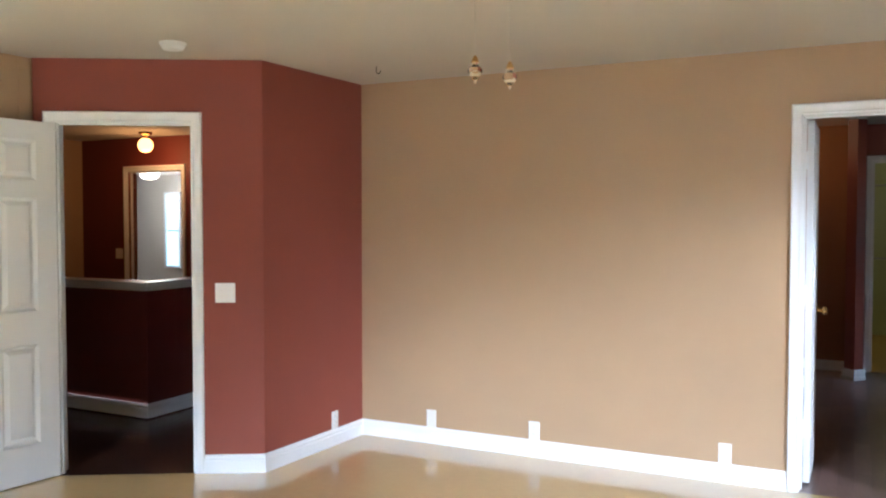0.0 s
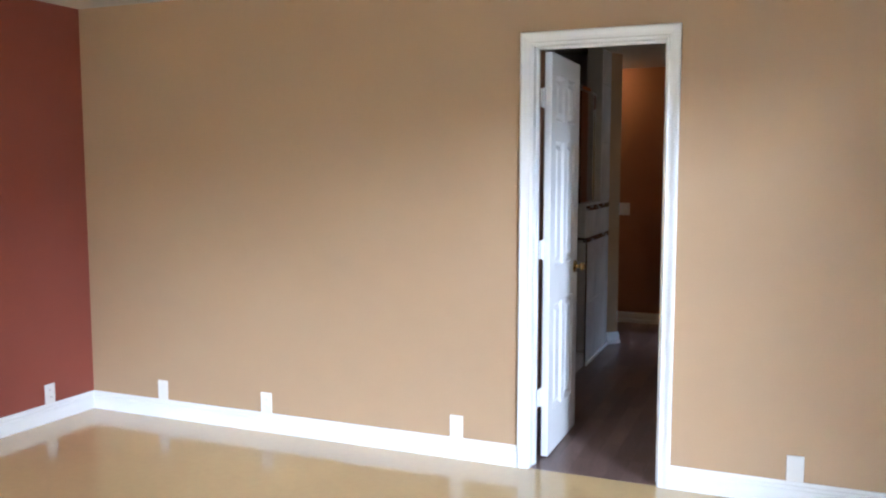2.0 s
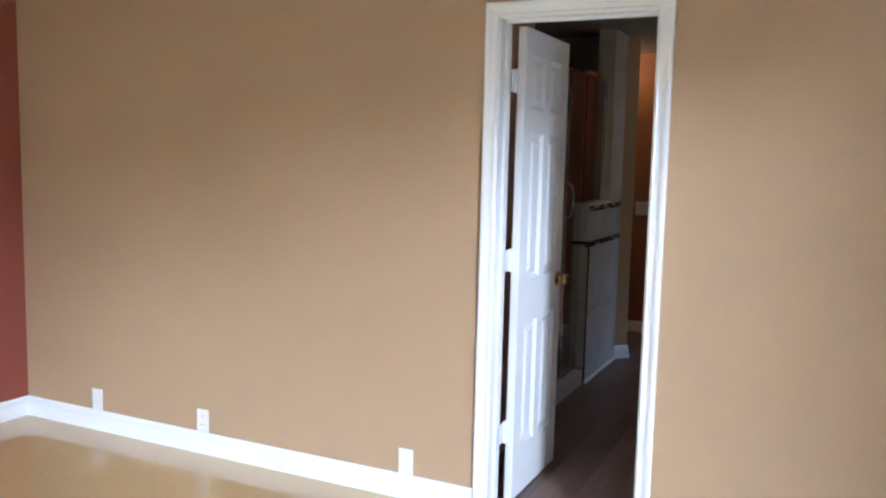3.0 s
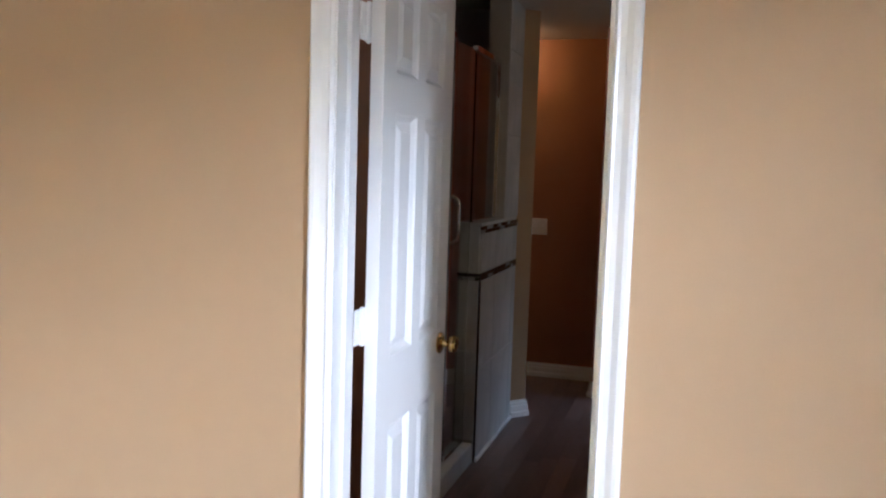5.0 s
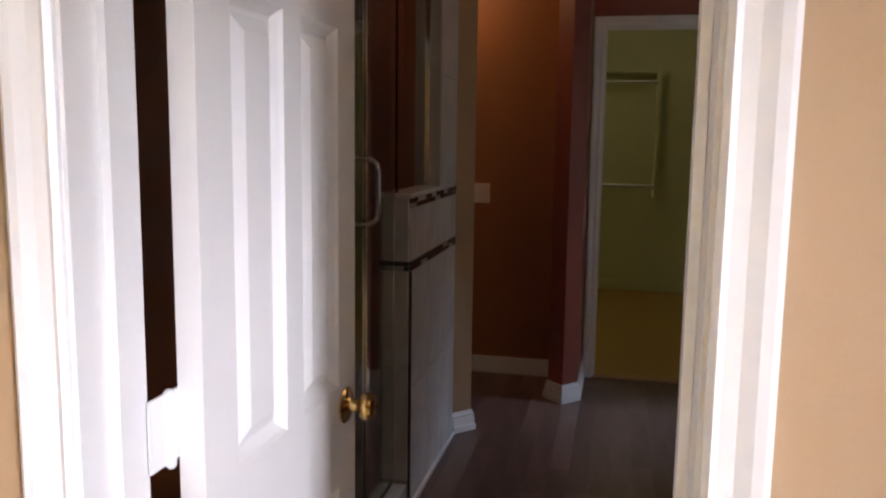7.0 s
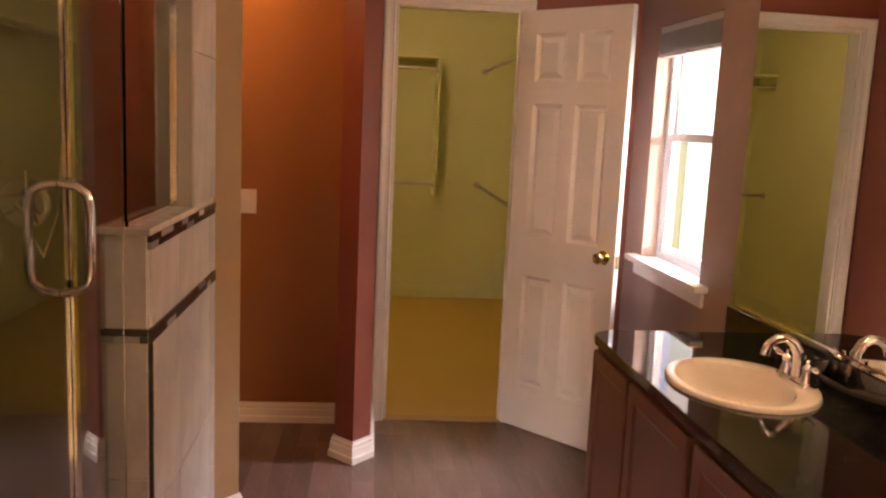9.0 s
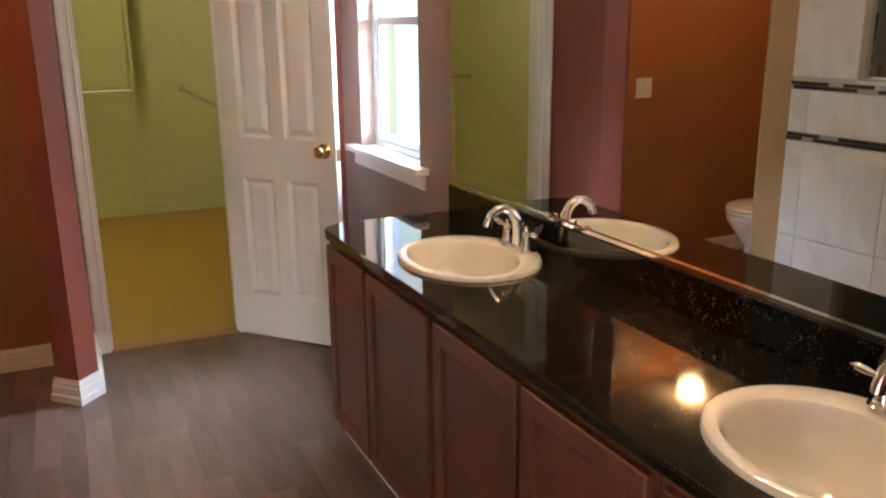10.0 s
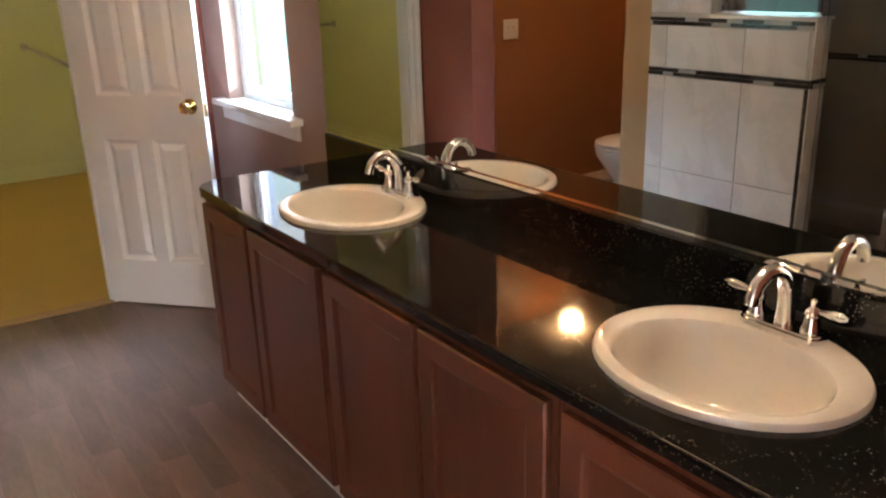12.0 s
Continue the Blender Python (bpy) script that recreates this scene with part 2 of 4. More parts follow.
def structure(name, bm, material, label, category):
    return solid(name, bm, material, label, category, "structure")


def sweep(bm, prof, path, out):
    """A moulding: profile pairs (out from the wall, up) along floor points; out: unit normals, one per point (mitred)."""
    rows = [[bm.verts.new((p[0] + n[0] * o, p[1] + n[1] * o, h)) for o, h in prof] for p, n in zip(path, out)]
    for a, b in zip(rows, rows[1:]):
        for k in range(len(prof) - 1):
            bm.faces.new((a[k], a[k + 1], b[k + 1], b[k]))
    for r in (rows[0], rows[-1]):
        if len(r) > 2:
            bm.faces.new(r)
    return bm


BASE = [(0, 0), (0.016, 0), (0.016, 0.070), (0.012, 0.076), (0.013, 0.088), (0.008, 0.094), (0.006, 0.108), (0, 0.108)]
STEP = [(0, 0), (0.020, 0), (0.020, 0.028), (0.014, 0.034), (0.014, 0.066), (0.010, 0.070), (0.011, 0.084), (0.006, 0.090), (0.005, 0.100), (0, 0.100)]


def baseboard(path, prof, side=1):
    """Along a chain of floor points; the room lies on the left of the path for side 1."""
    pts = [Vector((*p, 0)) for p in path]
    outs = []
    for i in range(len(pts)):
        ns = []
        for a, b in ((i - 1, i), (i, i + 1)):
            if 0 <= a and b < len(pts):
                d = (pts[b] - pts[a]).normalized()
                ns.append(Vector((-d.y, d.x, 0)) * side)
        n = sum(ns, Vector()) / len(ns)
        outs.append(n / n.length_squared)
    return structure("baseboard", sweep(bmesh.new(), prof, path, outs), "white_trim", "white painted moulded baseboard along the wall", "baseboard")


CASE = [(0.0, 0.0), (0.0, 0.009), (0.006, 0.014), (0.012, 0.011), (0.026, 0.013), (0.040, 0.019), (0.050, 0.020), (0.056, 0.016), (0.057, 0.0)]


def casing(bm, x0, x1, top, y, out, sill=0.0, prof=CASE):
    """Moulded surround in the local plane y; out is -1 or 1, the way it stands proud."""
    rows = []
    for w, d in prof:
        yy = y + out * d
        rows.append([bm.verts.new(c) for c in ((x0 - w, yy, sill), (x0 - w, yy, top + w), (x1 + w, yy, top + w), (x1 + w, yy, sill))])
    for a, b in zip(rows, rows[1:]):
        for k in range(3):
            bm.faces.new((a[k], a[k + 1], b[k + 1], b[k]))
    bm.faces.new([r[0] for r in rows])
    bm.faces.new([r[3] for r in rows])
    return bm


def door_frame(name, m, x0, x1, top, thick, stop_y, label, faces=(True, True)):
    """Jamb lining with stops and casings. Local x along the wall, y into it from 0 to thick."""
    ob = tagged(thing(name, m, label, "door frame"), kind="structure")
    bm = bmesh.new()
    for a, b in ((x0 - 0.018, x0), (x1, x1 + 0.018)):
        box(bm, a, b, -0.002, thick + 0.002, 0, top + 0.018)
    box(bm, x0, x1, -0.002, thick + 0.002, top, top + 0.018)
    part("jamb", bm, "white_trim", ob)
    bm = bmesh.new()
    box(bm, x0 + 0.0005, x0 + 0.011, stop_y - 0.03, stop_y, 0, top)
    box(bm, x1 - 0.011, x1 - 0.0005, stop_y - 0.03, stop_y, 0, top)
    box(bm, x0 + 0.0115, x1 - 0.0115, stop_y - 0.03, stop_y, top - 0.011, top - 0.0005)
    part("door_stop", bm, "white_trim", ob)
    for k, on in enumerate(faces):
        if on:
            part("casing", casing(bmesh.new(), x0 - 0.005, x1 + 0.005, top + 0.005, 0 if k == 0 else thick, -1 if k == 0 else 1), "white_trim", ob)
    return ob


def panel_door(name, m, width, label, knob_side=(True, True), metal="brass", height=2.03, thick=0.035):
    """Six-panel leaf. Local: hinge edge at x = 0, leaf along +x, thickness from y = 0 to thick."""
    ob = tagged(thing(name, m, label, "door"), kind="structure")
    s = width / 0.61
    xs = [(0.095 * s, 0.270 * s), (0.340 * s, 0.515 * s)]
    zs = [(0.215, 0.775), (0.965, 1.60), (1.70, 1.925)]
    z_off = 0.008
    bm = bmesh.new()
    gx = sorted({0, width, *[v for p in xs for v in p]})
    gz = sorted({0, height, *[v for p in zs for v in p]})
    for yy in (0, thick):
        grid = [[bm.verts.new((x, yy, z + z_off)) for z in gz] for x in gx]
        for i in range(len(gx) - 1):
            for j in range(len(gz) - 1):
                if (gx[i], gx[i + 1]) in xs and (gz[j], gz[j + 1]) in zs:
                    continue
                bm.faces.new((grid[i][j], grid[i + 1][j], grid[i + 1][j + 1], grid[i][j + 1]))
    a, b, c, d = z_off, height + z_off, 0, width
    for q in (((c, 0, a), (c, thick, a), (c, thick, b), (c, 0, b)), ((d, 0, a), (d, thick, a), (d, thick, b), (d, 0, b)), ((c, 0, a), (d, 0, a), (d, thick, a), (c, thick, a)), ((c, 0, b), (d, 0, b), (d, thick, b), (c, thick, b))):
        bm.faces.new([bm.verts.new(v) for v in q])
    part("leaf", bm, "white_door", ob)
    for x0, x1 in xs:
        for z0, z1 in zs:
            bm = bmesh.new()
            for yy, o in ((0, 1), (thick, -1)):
                rings = []
                for ins, dep in ((0, 0), (0.005, 0.006), (0.015, 0.015), (0.022, 0.0155), (0.046, 0.003)):
                    rings.append([bm.verts.new((x, yy + o * dep, z + z_off)) for x, z in ((x0 + ins, z0 + ins), (x1 - ins, z0 + ins), (x1 - ins, z1 - ins), (x0 + ins, z1 - ins))])
                for r, q in zip(rings, rings[1:]):
                    for k in range(4):
                        bm.faces.new((r[k], r[(k + 1) % 4], q[(k + 1) % 4], q[k]))
                bm.faces.new(rings[-1])
            part("panel", bm, "white_door", ob)
    prof = [(0.0, 0.0), (0.033, 0.0), (0.034, 0.004), (0.030, 0.008), (0.016, 0.010), (0.012, 0.014), (0.011, 0.026), (0.014, 0.030), (0.022, 0.034), (0.0265, 0.042), (0.0265, 0.050), (0.023, 0.057), (0.012, 0.061), (0.009, 0.059), (0, 0.059)]
    for k, on in enumerate(knob_side):
        if on:
            mm = Matrix.Translation((width - 0.06, 0 if k == 0 else thick, 0.93)) @ pose(0, 0, 0, 90 if k == 0 else -90)
            part("knob", lathe(bmesh.new(), prof, mm), metal, ob, "polished brass door knob" if metal == "brass" else "", smooth=True)
    part("latch_plate", boxed(width, width + 0.0015, thick / 2 - 0.012, thick / 2 + 0.012, 0.885, 0.945), metal, ob)
    return ob


def hinges(ob, x, y, zs, dx):
    for z in zs:
        bm = bmesh.new()
        box(bm, x - 0.034, x + 0.034, y - 0.002, y + 0.002, z - 0.045, z + 0.045, bev=0.001)
        lathe(bm, [(0, -0.05), (0.004, -0.05), (0.007, -0.046), (0.007, 0.046), (0.004, 0.05), (0, 0.05)], Matrix.Translation((x + dx, y - 0.005, z)), 10)
        part("hinge", bm, "white_trim", ob, "white overpainted butt hinge", smooth=True)


def plate(m, kind, label, category):
    """Wall plate: local x along the wall, z up, y out of the wall is negative."""
    wide = 0.116 if kind == "switch2" else 0.072
    ob = thing("light_switch" if "switch" in kind else "wall_outlet", m, label, category)
    part("plate", boxed(-wide / 2, wide / 2, -0.006, 0, -0.058, 0.058, bev=0.003), "plate_plastic", ob)
    if "switch" in kind:
        for x in ((-0.023, 0.023) if kind == "switch2" else (0,)):
            part("toggle", boxed(x - 0.005, x + 0.005, -0.014, -0.006, -0.002, 0.018, bev=0.001), "plate_plastic", ob)
    elif kind == "outlet":
        for z in (-0.02, 0.02):
            part("socket", lathe(bmesh.new(), [(0, 0.0078), (0.015, 0.0078), (0.0165, 0.006)], pose(0, 0, z, 90), 16), "plate_plastic", ob)
            for x in (-0.006, 0.006):
                part("slot", boxed(x - 0.001, x + 0.001, -0.0085, -0.0078, z - 0.003, z + 0.005), "dark_slot", ob)
    else:
        part("jack", boxed(-0.008, 0.008, -0.009, -0.006, -0.007, 0.007, bev=0.001), "plate_plastic", ob)
    return ob


# ---- bedroom ----
H = 2.41
T = 0.12
U = Vector((-0.866, -0.5, 0))          # along the slanting red wall, away from its corner
C0 = Vector((-3.15, -1.0, 0))
C1 = C0 + U * 1.30
SLANT = Matrix.Translation(C1) @ pose(0, 0, 0, 0, 0, 30)   # x from its far end towards the corner, y into the wall
XW, XE, YS = -4.30, 3.4, -6.6
DX0, DX1, DTOP = -0.308, 0.302, 2.045


def wall_holes(x0, x1, y0, y1, z1, holes):
    """A wall along x from boxes round rectangular holes (x0, x1, z0, z1)."""
    bm = bmesh.new()
    x = x0
    for a, b, lo, hi in sorted(holes):
        box(bm, x, a, y0, y1, 0, z1)
        if lo > 0:
            box(bm, a, b, y0, y1, 0, lo)
        box(bm, a, b, y0, y1, hi, z1)
        x = b
    return box(bm, x, x1, y0, y1, 0, z1)


structure("wall_north", wall_holes(-3.12, XE, 0, T / 2, H, [(DX0 - 0.018, DX1 + 0.018, 0, DTOP + 0.018)]), "beige_paint", "beige painted bedroom wall with a white cased doorway", "wall")
structure("wall_west", prism(bmesh.new(), [(-3.10, T), (-3.10 - T, T), (-3.15 - T, -0.98), (-3.15, -1.0), (-3.10, 0)], 0, H), "red_paint", "brick red painted accent wall", "wall")
bm = wall_holes(0, 1.30, 0, T, H, [(0.122 - 0.018, 0.89 + 0.018, 0, 2.063)])
bm.transform(SLANT)
structure("wall_slant", bm, "red_paint", "brick red painted slanting wall with an open doorway", "wall")
structure("wall_west_2", boxed(XW - T, XW, YS, -1.66, 0, H), "beige_paint", "beige painted bedroom wall", "wall")
EAST = Matrix.Translation((XE, -4.8, 0)) @ pose(0, 0, 0, 0, 0, 90)      # x along the wall, y out of the room is negative
bm = wall_holes(YS + 4.8, T + 4.8, -T, 0, H, [(0, 1.98, 0.6, 2.30)])
bm.transform(EAST)
structure("wall_east", bm, "beige_paint", "unseen beige painted bedroom wall with an assumed wide window", "wall")
structure("wall_south", wall_holes(XW, XE, YS - T, YS, H, [(-2.5, -0.7, 0.6, 2.0)]), "beige_paint", "unseen beige painted wall with an added window", "wall")
bm = bmesh.new()
prism(bm, [(XW, YS), (XE, YS), (XE, 0), (-3.12, 0), (-3.15, -1.0), (C1.x, C1.y)], -0.1, 0)
structure("floor", bm, "cream_floor", "glossy cream yellow bedroom floor", "floor")
structure("ceiling", prism(bmesh.new(), [(XW - T, YS - T), (XE + T, YS - T), (XE + T, 0.06), (-3.27, 0.06), (-3.27, -0.95), (C1.x, C1.y + 0.05), (XW - T, C1.y)], H, H + 0.1), "ceiling_paint", "off-white textured bedroom ceiling", "ceiling")
baseboard([(DX0 - 0.063, 0), (-3.10, 0), (-3.15, -1.0), tuple((C0 + U * 0.352).xy)], BASE)
baseboard([(XE, 0), (DX1 + 0.063, 0)], BASE)
baseboard([(XW, -2.5), (XW, YS), (XE, YS), (XE, 0)], BASE)
# both windows are unseen, added and sized to shape the daylight in the room
for at, wide, high in ((pose(-2.5, YS - T, 0.6), 1.8, 1.4), (EAST @ pose(0, -T, 0.6), 1.98, 1.7)):
    w = tagged(thing("window_2", at, "unseen white framed bedroom window, added for daylight", "window"), kind="structure")
    bm = bmesh.new()
    for a in ((0, 0.05, 0, high), (wide - 0.05, wide, 0, high), (0.05, wide - 0.05, 0, 0.05), (0.05, wide - 0.05, high - 0.05, high), (wide / 2 - 0.02, wide / 2 + 0.02, 0.05, high - 0.05)):
        box(bm, a[0], a[1], 0.02, 0.07, a[2], a[3])
    part("window_frame", bm, "vinyl", w)
    g = part("pane", boxed(0.05, wide - 0.05, 0.04, 0.045, 0.05, high - 0.05), "clear_glass", w)
    g.visible_shadow = False

# doorway to the bathroom
door_frame("door_frame_1", pose(0, 0, 0), DX0, DX1, DTOP, T, T - 0.037, "white moulded casing of the bathroom doorway")
leaf = panel_door("door_1", Matrix.Translation((DX0 + 0.006, T + 0.055, 0)) @ pose(0, 0, 0, 0, 0, 89.5) @ Matrix.Translation((0, -0.038, 0)), 0.575, "white six-panel door standing open into the bathroom")
hinges(leaf, -0.028, 0.0375, (0.32, 1.07, 1.815), 0.004)
plates = [(-2.56, "jack"), (-1.836, "outlet"), (-0.694, "jack"), (0.893, "jack")]
for x, k in plates:
    plate(pose(x, 0, 0.166), k, "white wall plate just above the baseboard" if k == "jack" else "white duplex outlet just above the baseboard", "outlet")
plate(pose(-3.116, -0.32, 0.166, 0, 0, 90), "outlet", "white outlet low on the red wall", "outlet")
plate(SLANT @ pose(1.30 - 0.222, 0, 1.06), "switch2", "white double light switch on the red wall", "switch")

# doorway to the hall
door_frame("door_frame_2", SLANT, 0.122, 0.89, 2.045, T, 0.06, "white moulded casing of the hall doorway")
panel_door("door_2", SLANT @ pose(0.126, -0.004, 0, 0, 0, -126) @ Matrix.Translation((0, -0.035, 0)), 0.76, "white six-panel bedroom door standing wide open")

# ceiling things
ob = thing("smoke_detector", pose(-3.26, -1.59, H), "white round smoke detector on the ceiling", "smoke detector")
part("base", lathe(bmesh.new(), [(0, 0), (0.068, 0), (0.070, -0.008), (0.066, -0.012)], Matrix(), 28), "plate_plastic", ob, smooth=True)
part("cover", lathe(bmesh.new(), [(0.060, -0.010), (0.060, -0.024), (0.050, -0.036), (0.030, -0.040), (0, -0.040)], Matrix(), 28), "plate_plastic", ob, smooth=True)
ob = solid("ceiling_hook", tube(bmesh.new(), [(-2.65, -0.55, H), (-2.65, -0.55, H - 0.03), (-2.645, -0.55, H - 0.042), (-2.632, -0.55, H - 0.047), (-2.622, -0.55, H - 0.038), (-2.62, -0.55, H - 0.028)], 0.0028, 8), "dark_metal", "small dark hook screwed into the ceiling", "hook", smooth=True)


def ceiling_fan(x, y):
    ob = thing("ceiling_fan", pose(x, y, H), "ceiling fan with two crystal pull chains", "ceiling fan")
    part("canopy", lathe(bmesh.new(), [(0, 0), (0.07, 0), (0.065, -0.03), (0.02, -0.045)], Matrix(), 24), "brass", ob, smooth=True)
    part("motor", lathe(bmesh.new(), [(0.02, -0.04), (0.09, -0.05), (0.11, -0.08), (0.10, -0.12), (0.05, -0.135), (0, -0.135)], Matrix(), 28), "brass", ob, smooth=True)
    for k in range(5):
        part("blade", boxed(0.13, 0.60, -0.06, 0.06, -0.098, -0.09, bev=0.003), "wood_blade", ob, at=pose(0, 0, 0, 0, 0, 72 * k + 20) @ pose(0, 0, 0, 8))
    for dx, dy, drop in ((-0.030, -0.026, 0.530), (0.052, 0.0, 0.547)):
        c = part("pull_chain", tube(bmesh.new(), [(dx, dy, -0.12), (dx, dy, -drop)], 0.0007, 6), "steel_rod", ob)
        part("bell_cap", lathe(bmesh.new(), [(0.002, 0.012), (0.006, 0.006), (0.011, -0.006), (0.0, -0.006)], Matrix.Translation((dx, dy, -drop)), 12), "brass", c, "gilt cap", smooth=True)
        part("crystal", lathe(bmesh.new(), [(0.004, 0.002), (0.008, -0.007), (0.0195, -0.020), (0.0195, -0.027), (0.008, -0.042), (0.005, -0.044), (0.0034, -0.052), (0, -0.054)], Matrix.Translation((dx, dy, -drop - 0.004)), 8), "crystal", c, "faceted clear crystal drop")


ceiling_fan(-0.87, -2.96)

# ---- hall beyond the slanting wall ----
structure("floor_2", boxed(-15.0, -3.0, -1.6, 8.0, -0.11, -0.012), "hall_floor", "dark wood hall floor", "floor")
structure("ceiling_2", prism(bmesh.new(), [(-15, C1.y + 0.06), (C1.x - 0.0, C1.y + 0.06), (-3.27, -0.94), (-3.27, 8.0), (-15, 8.0)], H, H + 0.1), "ceiling_paint", "off-white hall ceiling", "ceiling")
structure("wall_hall_end", wall_holes(-15.0, -3.27, 2.0, 2.12, H, [(-7.47, -6.67, 0, 2.03)]), "maroon_paint", "dark maroon painted hall wall", "wall")
structure("wall_hall_side", boxed(-8.33, -8.21, -1.6, 2.0, 0, H), "beige_paint", "beige painted hall wall", "wall")
structure("wall_hall_south", boxed(-8.21, C1.x - 0.02, -1.72, -1.6, 0, H), "beige_paint", "beige painted hall wall", "wall")
structure("wall_hall_east", boxed(-3.39, -3.27, T, 2.0, 0, H), "maroon_paint", "dark maroon painted hall wall", "wall")
structure("wall_far_room", prism(bmesh.new(), [(-15.1, 2.12), (-15.0, 2.12), (-15.0, 7.9), (-3.27, 7.9), (-3.27, 2.12), (-3.17, 2.12), (-3.17, 8.0), (-15.1, 8.0)], 0, H), "ceiling_paint", "pale wall of the far room", "wall")
door_frame("door_frame_3", pose(0, 2.0, 0), -7.47, -6.67, 2.03, T, 0.06, "white casing of a doorway across the hall")
ob = tagged(thing("half_wall", pose(-4.78, -0.33, 0), "dark maroon half wall with a white cap", "half wall"), kind="structure")
part("wall_body", prism(bmesh.new(), [(-3.4, 0), (0, 0), (0, 2.33), (-0.12, 2.33), (-0.12, 0.12), (-3.4, 0.12)], 0, 0.955), "maroon_paint", ob)
part("cap", prism(bmesh.new(), [(-3.4, -0.03), (0.03, -0.03), (0.03, 2.33), (-0.15, 2.33), (-0.15, 0.15), (-3.4, 0.15)], 0.985, 1.02), "white_trim", ob, "white painted ledge")
part("cap_moulding", prism(bmesh.new(), [(-3.4, -0.015), (0.015, -0.015), (0.015, 2.33), (-0.135, 2.33), (-0.135, 0.135), (-3.4, 0.135)], 0.955, 0.985), "white_trim", ob)
baseboard([(-4.78, 2.0), (-4.78, -0.33), (-8.2, -0.33)], BASE, 1)
ob = thing("hall_lamp", pose(-6.78, 1.6, H), "glowing round ceiling lamp in the hall", "ceiling lamp")
part("canopy", lathe(bmesh.new(), [(0, 0), (0.07, 0), (0.065, -0.02), (0.02, -0.04), (0.02, -0.07)], Matrix(), 20), "brass", ob, smooth=True)
part("globe", lathe(bmesh.new(), [(0, -0.06), (0.045, -0.07), (0.075, -0.11), (0.08, -0.14), (0.07, -0.175), (0.04, -0.205), (0, -0.215)], Matrix(), 20), "bulb_glow", ob, smooth=True)
ob = thing("dome_lamp", pose(-12.4, 7.1, H), "lit frosted dome lamp in the far room", "ceiling lamp")
part("dome", lathe(bmesh.new(), [(0.18, -0.03), (0.17, -0.08), (0.12, -0.12), (0.05, -0.135), (0, -0.137)], Matrix(), 24), "dome_glow", ob, smooth=True)
part("pan", lathe(bmesh.new(), [(0, 0), (0.19, 0), (0.19, -0.03), (0.18, -0.035)], Matrix(), 24), "white_trim", ob)
w = tagged(thing("window_3", pose(-12.74, 7.89, 0.55), "tall bright window of the far room", "window"), kind="structure")
part("pane", boxed(0, 0.34, -0.01, 0.0, 0, 1.45), "bright_sky", w)
bm = bmesh.new()
for a in ((-0.05, 0, -0.05, 1.5), (0.34, 0.39, -0.05, 1.5), (0, 0.34, -0.05, 0), (0, 0.34, 1.45, 1.5), (0, 0.34, 0.7, 0.74)):
    box(bm, a[0], a[1], -0.04, 0.005, a[2], a[3])
part("window_frame", bm, "vinyl", w)
plate(pose(-7.62, 2.0, 1.1), "switch2", "white light switch beside the far doorway", "switch")

# ---- bathroom shell ----
PX = -0.533                       # face of the shower side
YC = 4.19                         # closet wall
CX0, CX1 = 0.095, 0.69            # closet opening
structure("wall_bath_south", wall_holes(-1.72, MX + 0.14, T / 2, T, H, [(DX0 - 0.018, DX1 + 0.018, 0, DTOP + 0.018)]), "bath_red_paint", "red-brown painted bathroom wall around the doorway", "wall")
structure("wall_bath_west", boxed(PX - T, PX, T, 1.02, 0, H), "bath_brown_paint", "tan painted bathroom wall", "wall")
structure("wall_closet", wall_holes(0.03, MX, YC, YC + T, H, [(CX0 - 0.018, CX1 + 0.018, 0, 2.063)]), "bath_red_paint", "red painted wall with the closet doorway", "wall")
structure("wall_post", prism(bmesh.new(), [(-0.046, 3.649), (0.03, 3.733), (0.03, YC + T), (-0.09, YC + T), (-0.09, 3.782), (-0.131, 3.734)], 0, H), "bath_red_paint", "dark red painted slanting wall stub", "wall")
structure("wall_alcove_north", boxed(-2.0, -0.09, YC - 0.04, YC + T, 0, H), "bath_brown_paint", "orange-brown painted toilet alcove wall", "wall")
structure("wall_alcove_west", boxed(-2.12, -2.0, 3.05, YC + T, 0, H), "bath_brown_paint", "orange-brown painted toilet alcove wall", "wall")
structure("wall_tan", prism(bmesh.new(), [(PX, 3.052), (-0.455, 3.137), (-0.54, 3.222), (-0.56, 3.2), (-2.0, 3.2), (-2.0, 3.08), (PX - 0.12, 3.08), (PX - 0.12, 3.052)], 0, H), "beige_paint", "tan painted wall corner beside the shower", "wall")
WY0, WY1, WZ0, WZ1 = 3.29, 3.95, 0.915, 1.97
bm = bmesh.new()
for a in ((T, WY0, 0, H), (WY1, YC + T, 0, H), (WY0, WY1, 0, WZ0), (WY0, WY1, WZ1, H)):
    box(bm, MX, MX + 0.14, *a)
# the wall colour carries the cool window light on it
structure("wall_mirror", bm, "bath_daylit_paint", "red-brown painted wall with window and mirror", "wall")
structure("ceiling_3", boxed(-2.12, MX + 0.14, 0.06, YC + 0.06, H, H + 0.1), "ceiling_paint", "off-white bathroom ceiling", "ceiling")
baseboard([(-0.09, YC - 0.04), (-0.60, YC - 0.04), (-2.0, YC - 0.04), (-2.0, 3.2)], STEP, 1)
baseboard([(-0.09, 4.13), (-0.09, 3.782), (-0.131, 3.734), (-0.046, 3.649), (0.03, 3.733), (0.03, YC)], STEP, -1)
baseboard([(PX + 0.0, 3.04), (PX, 3.052), (-0.455, 3.137), (-0.54, 3.222)], STEP, -1)
baseboard([(MX, YC), (CX1 + 0.063, YC)], STEP)
baseboard([(MX, 3.01), (MX, YC)], STEP).name = "baseboard_window"
plate(pose(-0.60, YC - 0.04, 1.09), "switch2", "white double light switch on the orange wall", "switch")

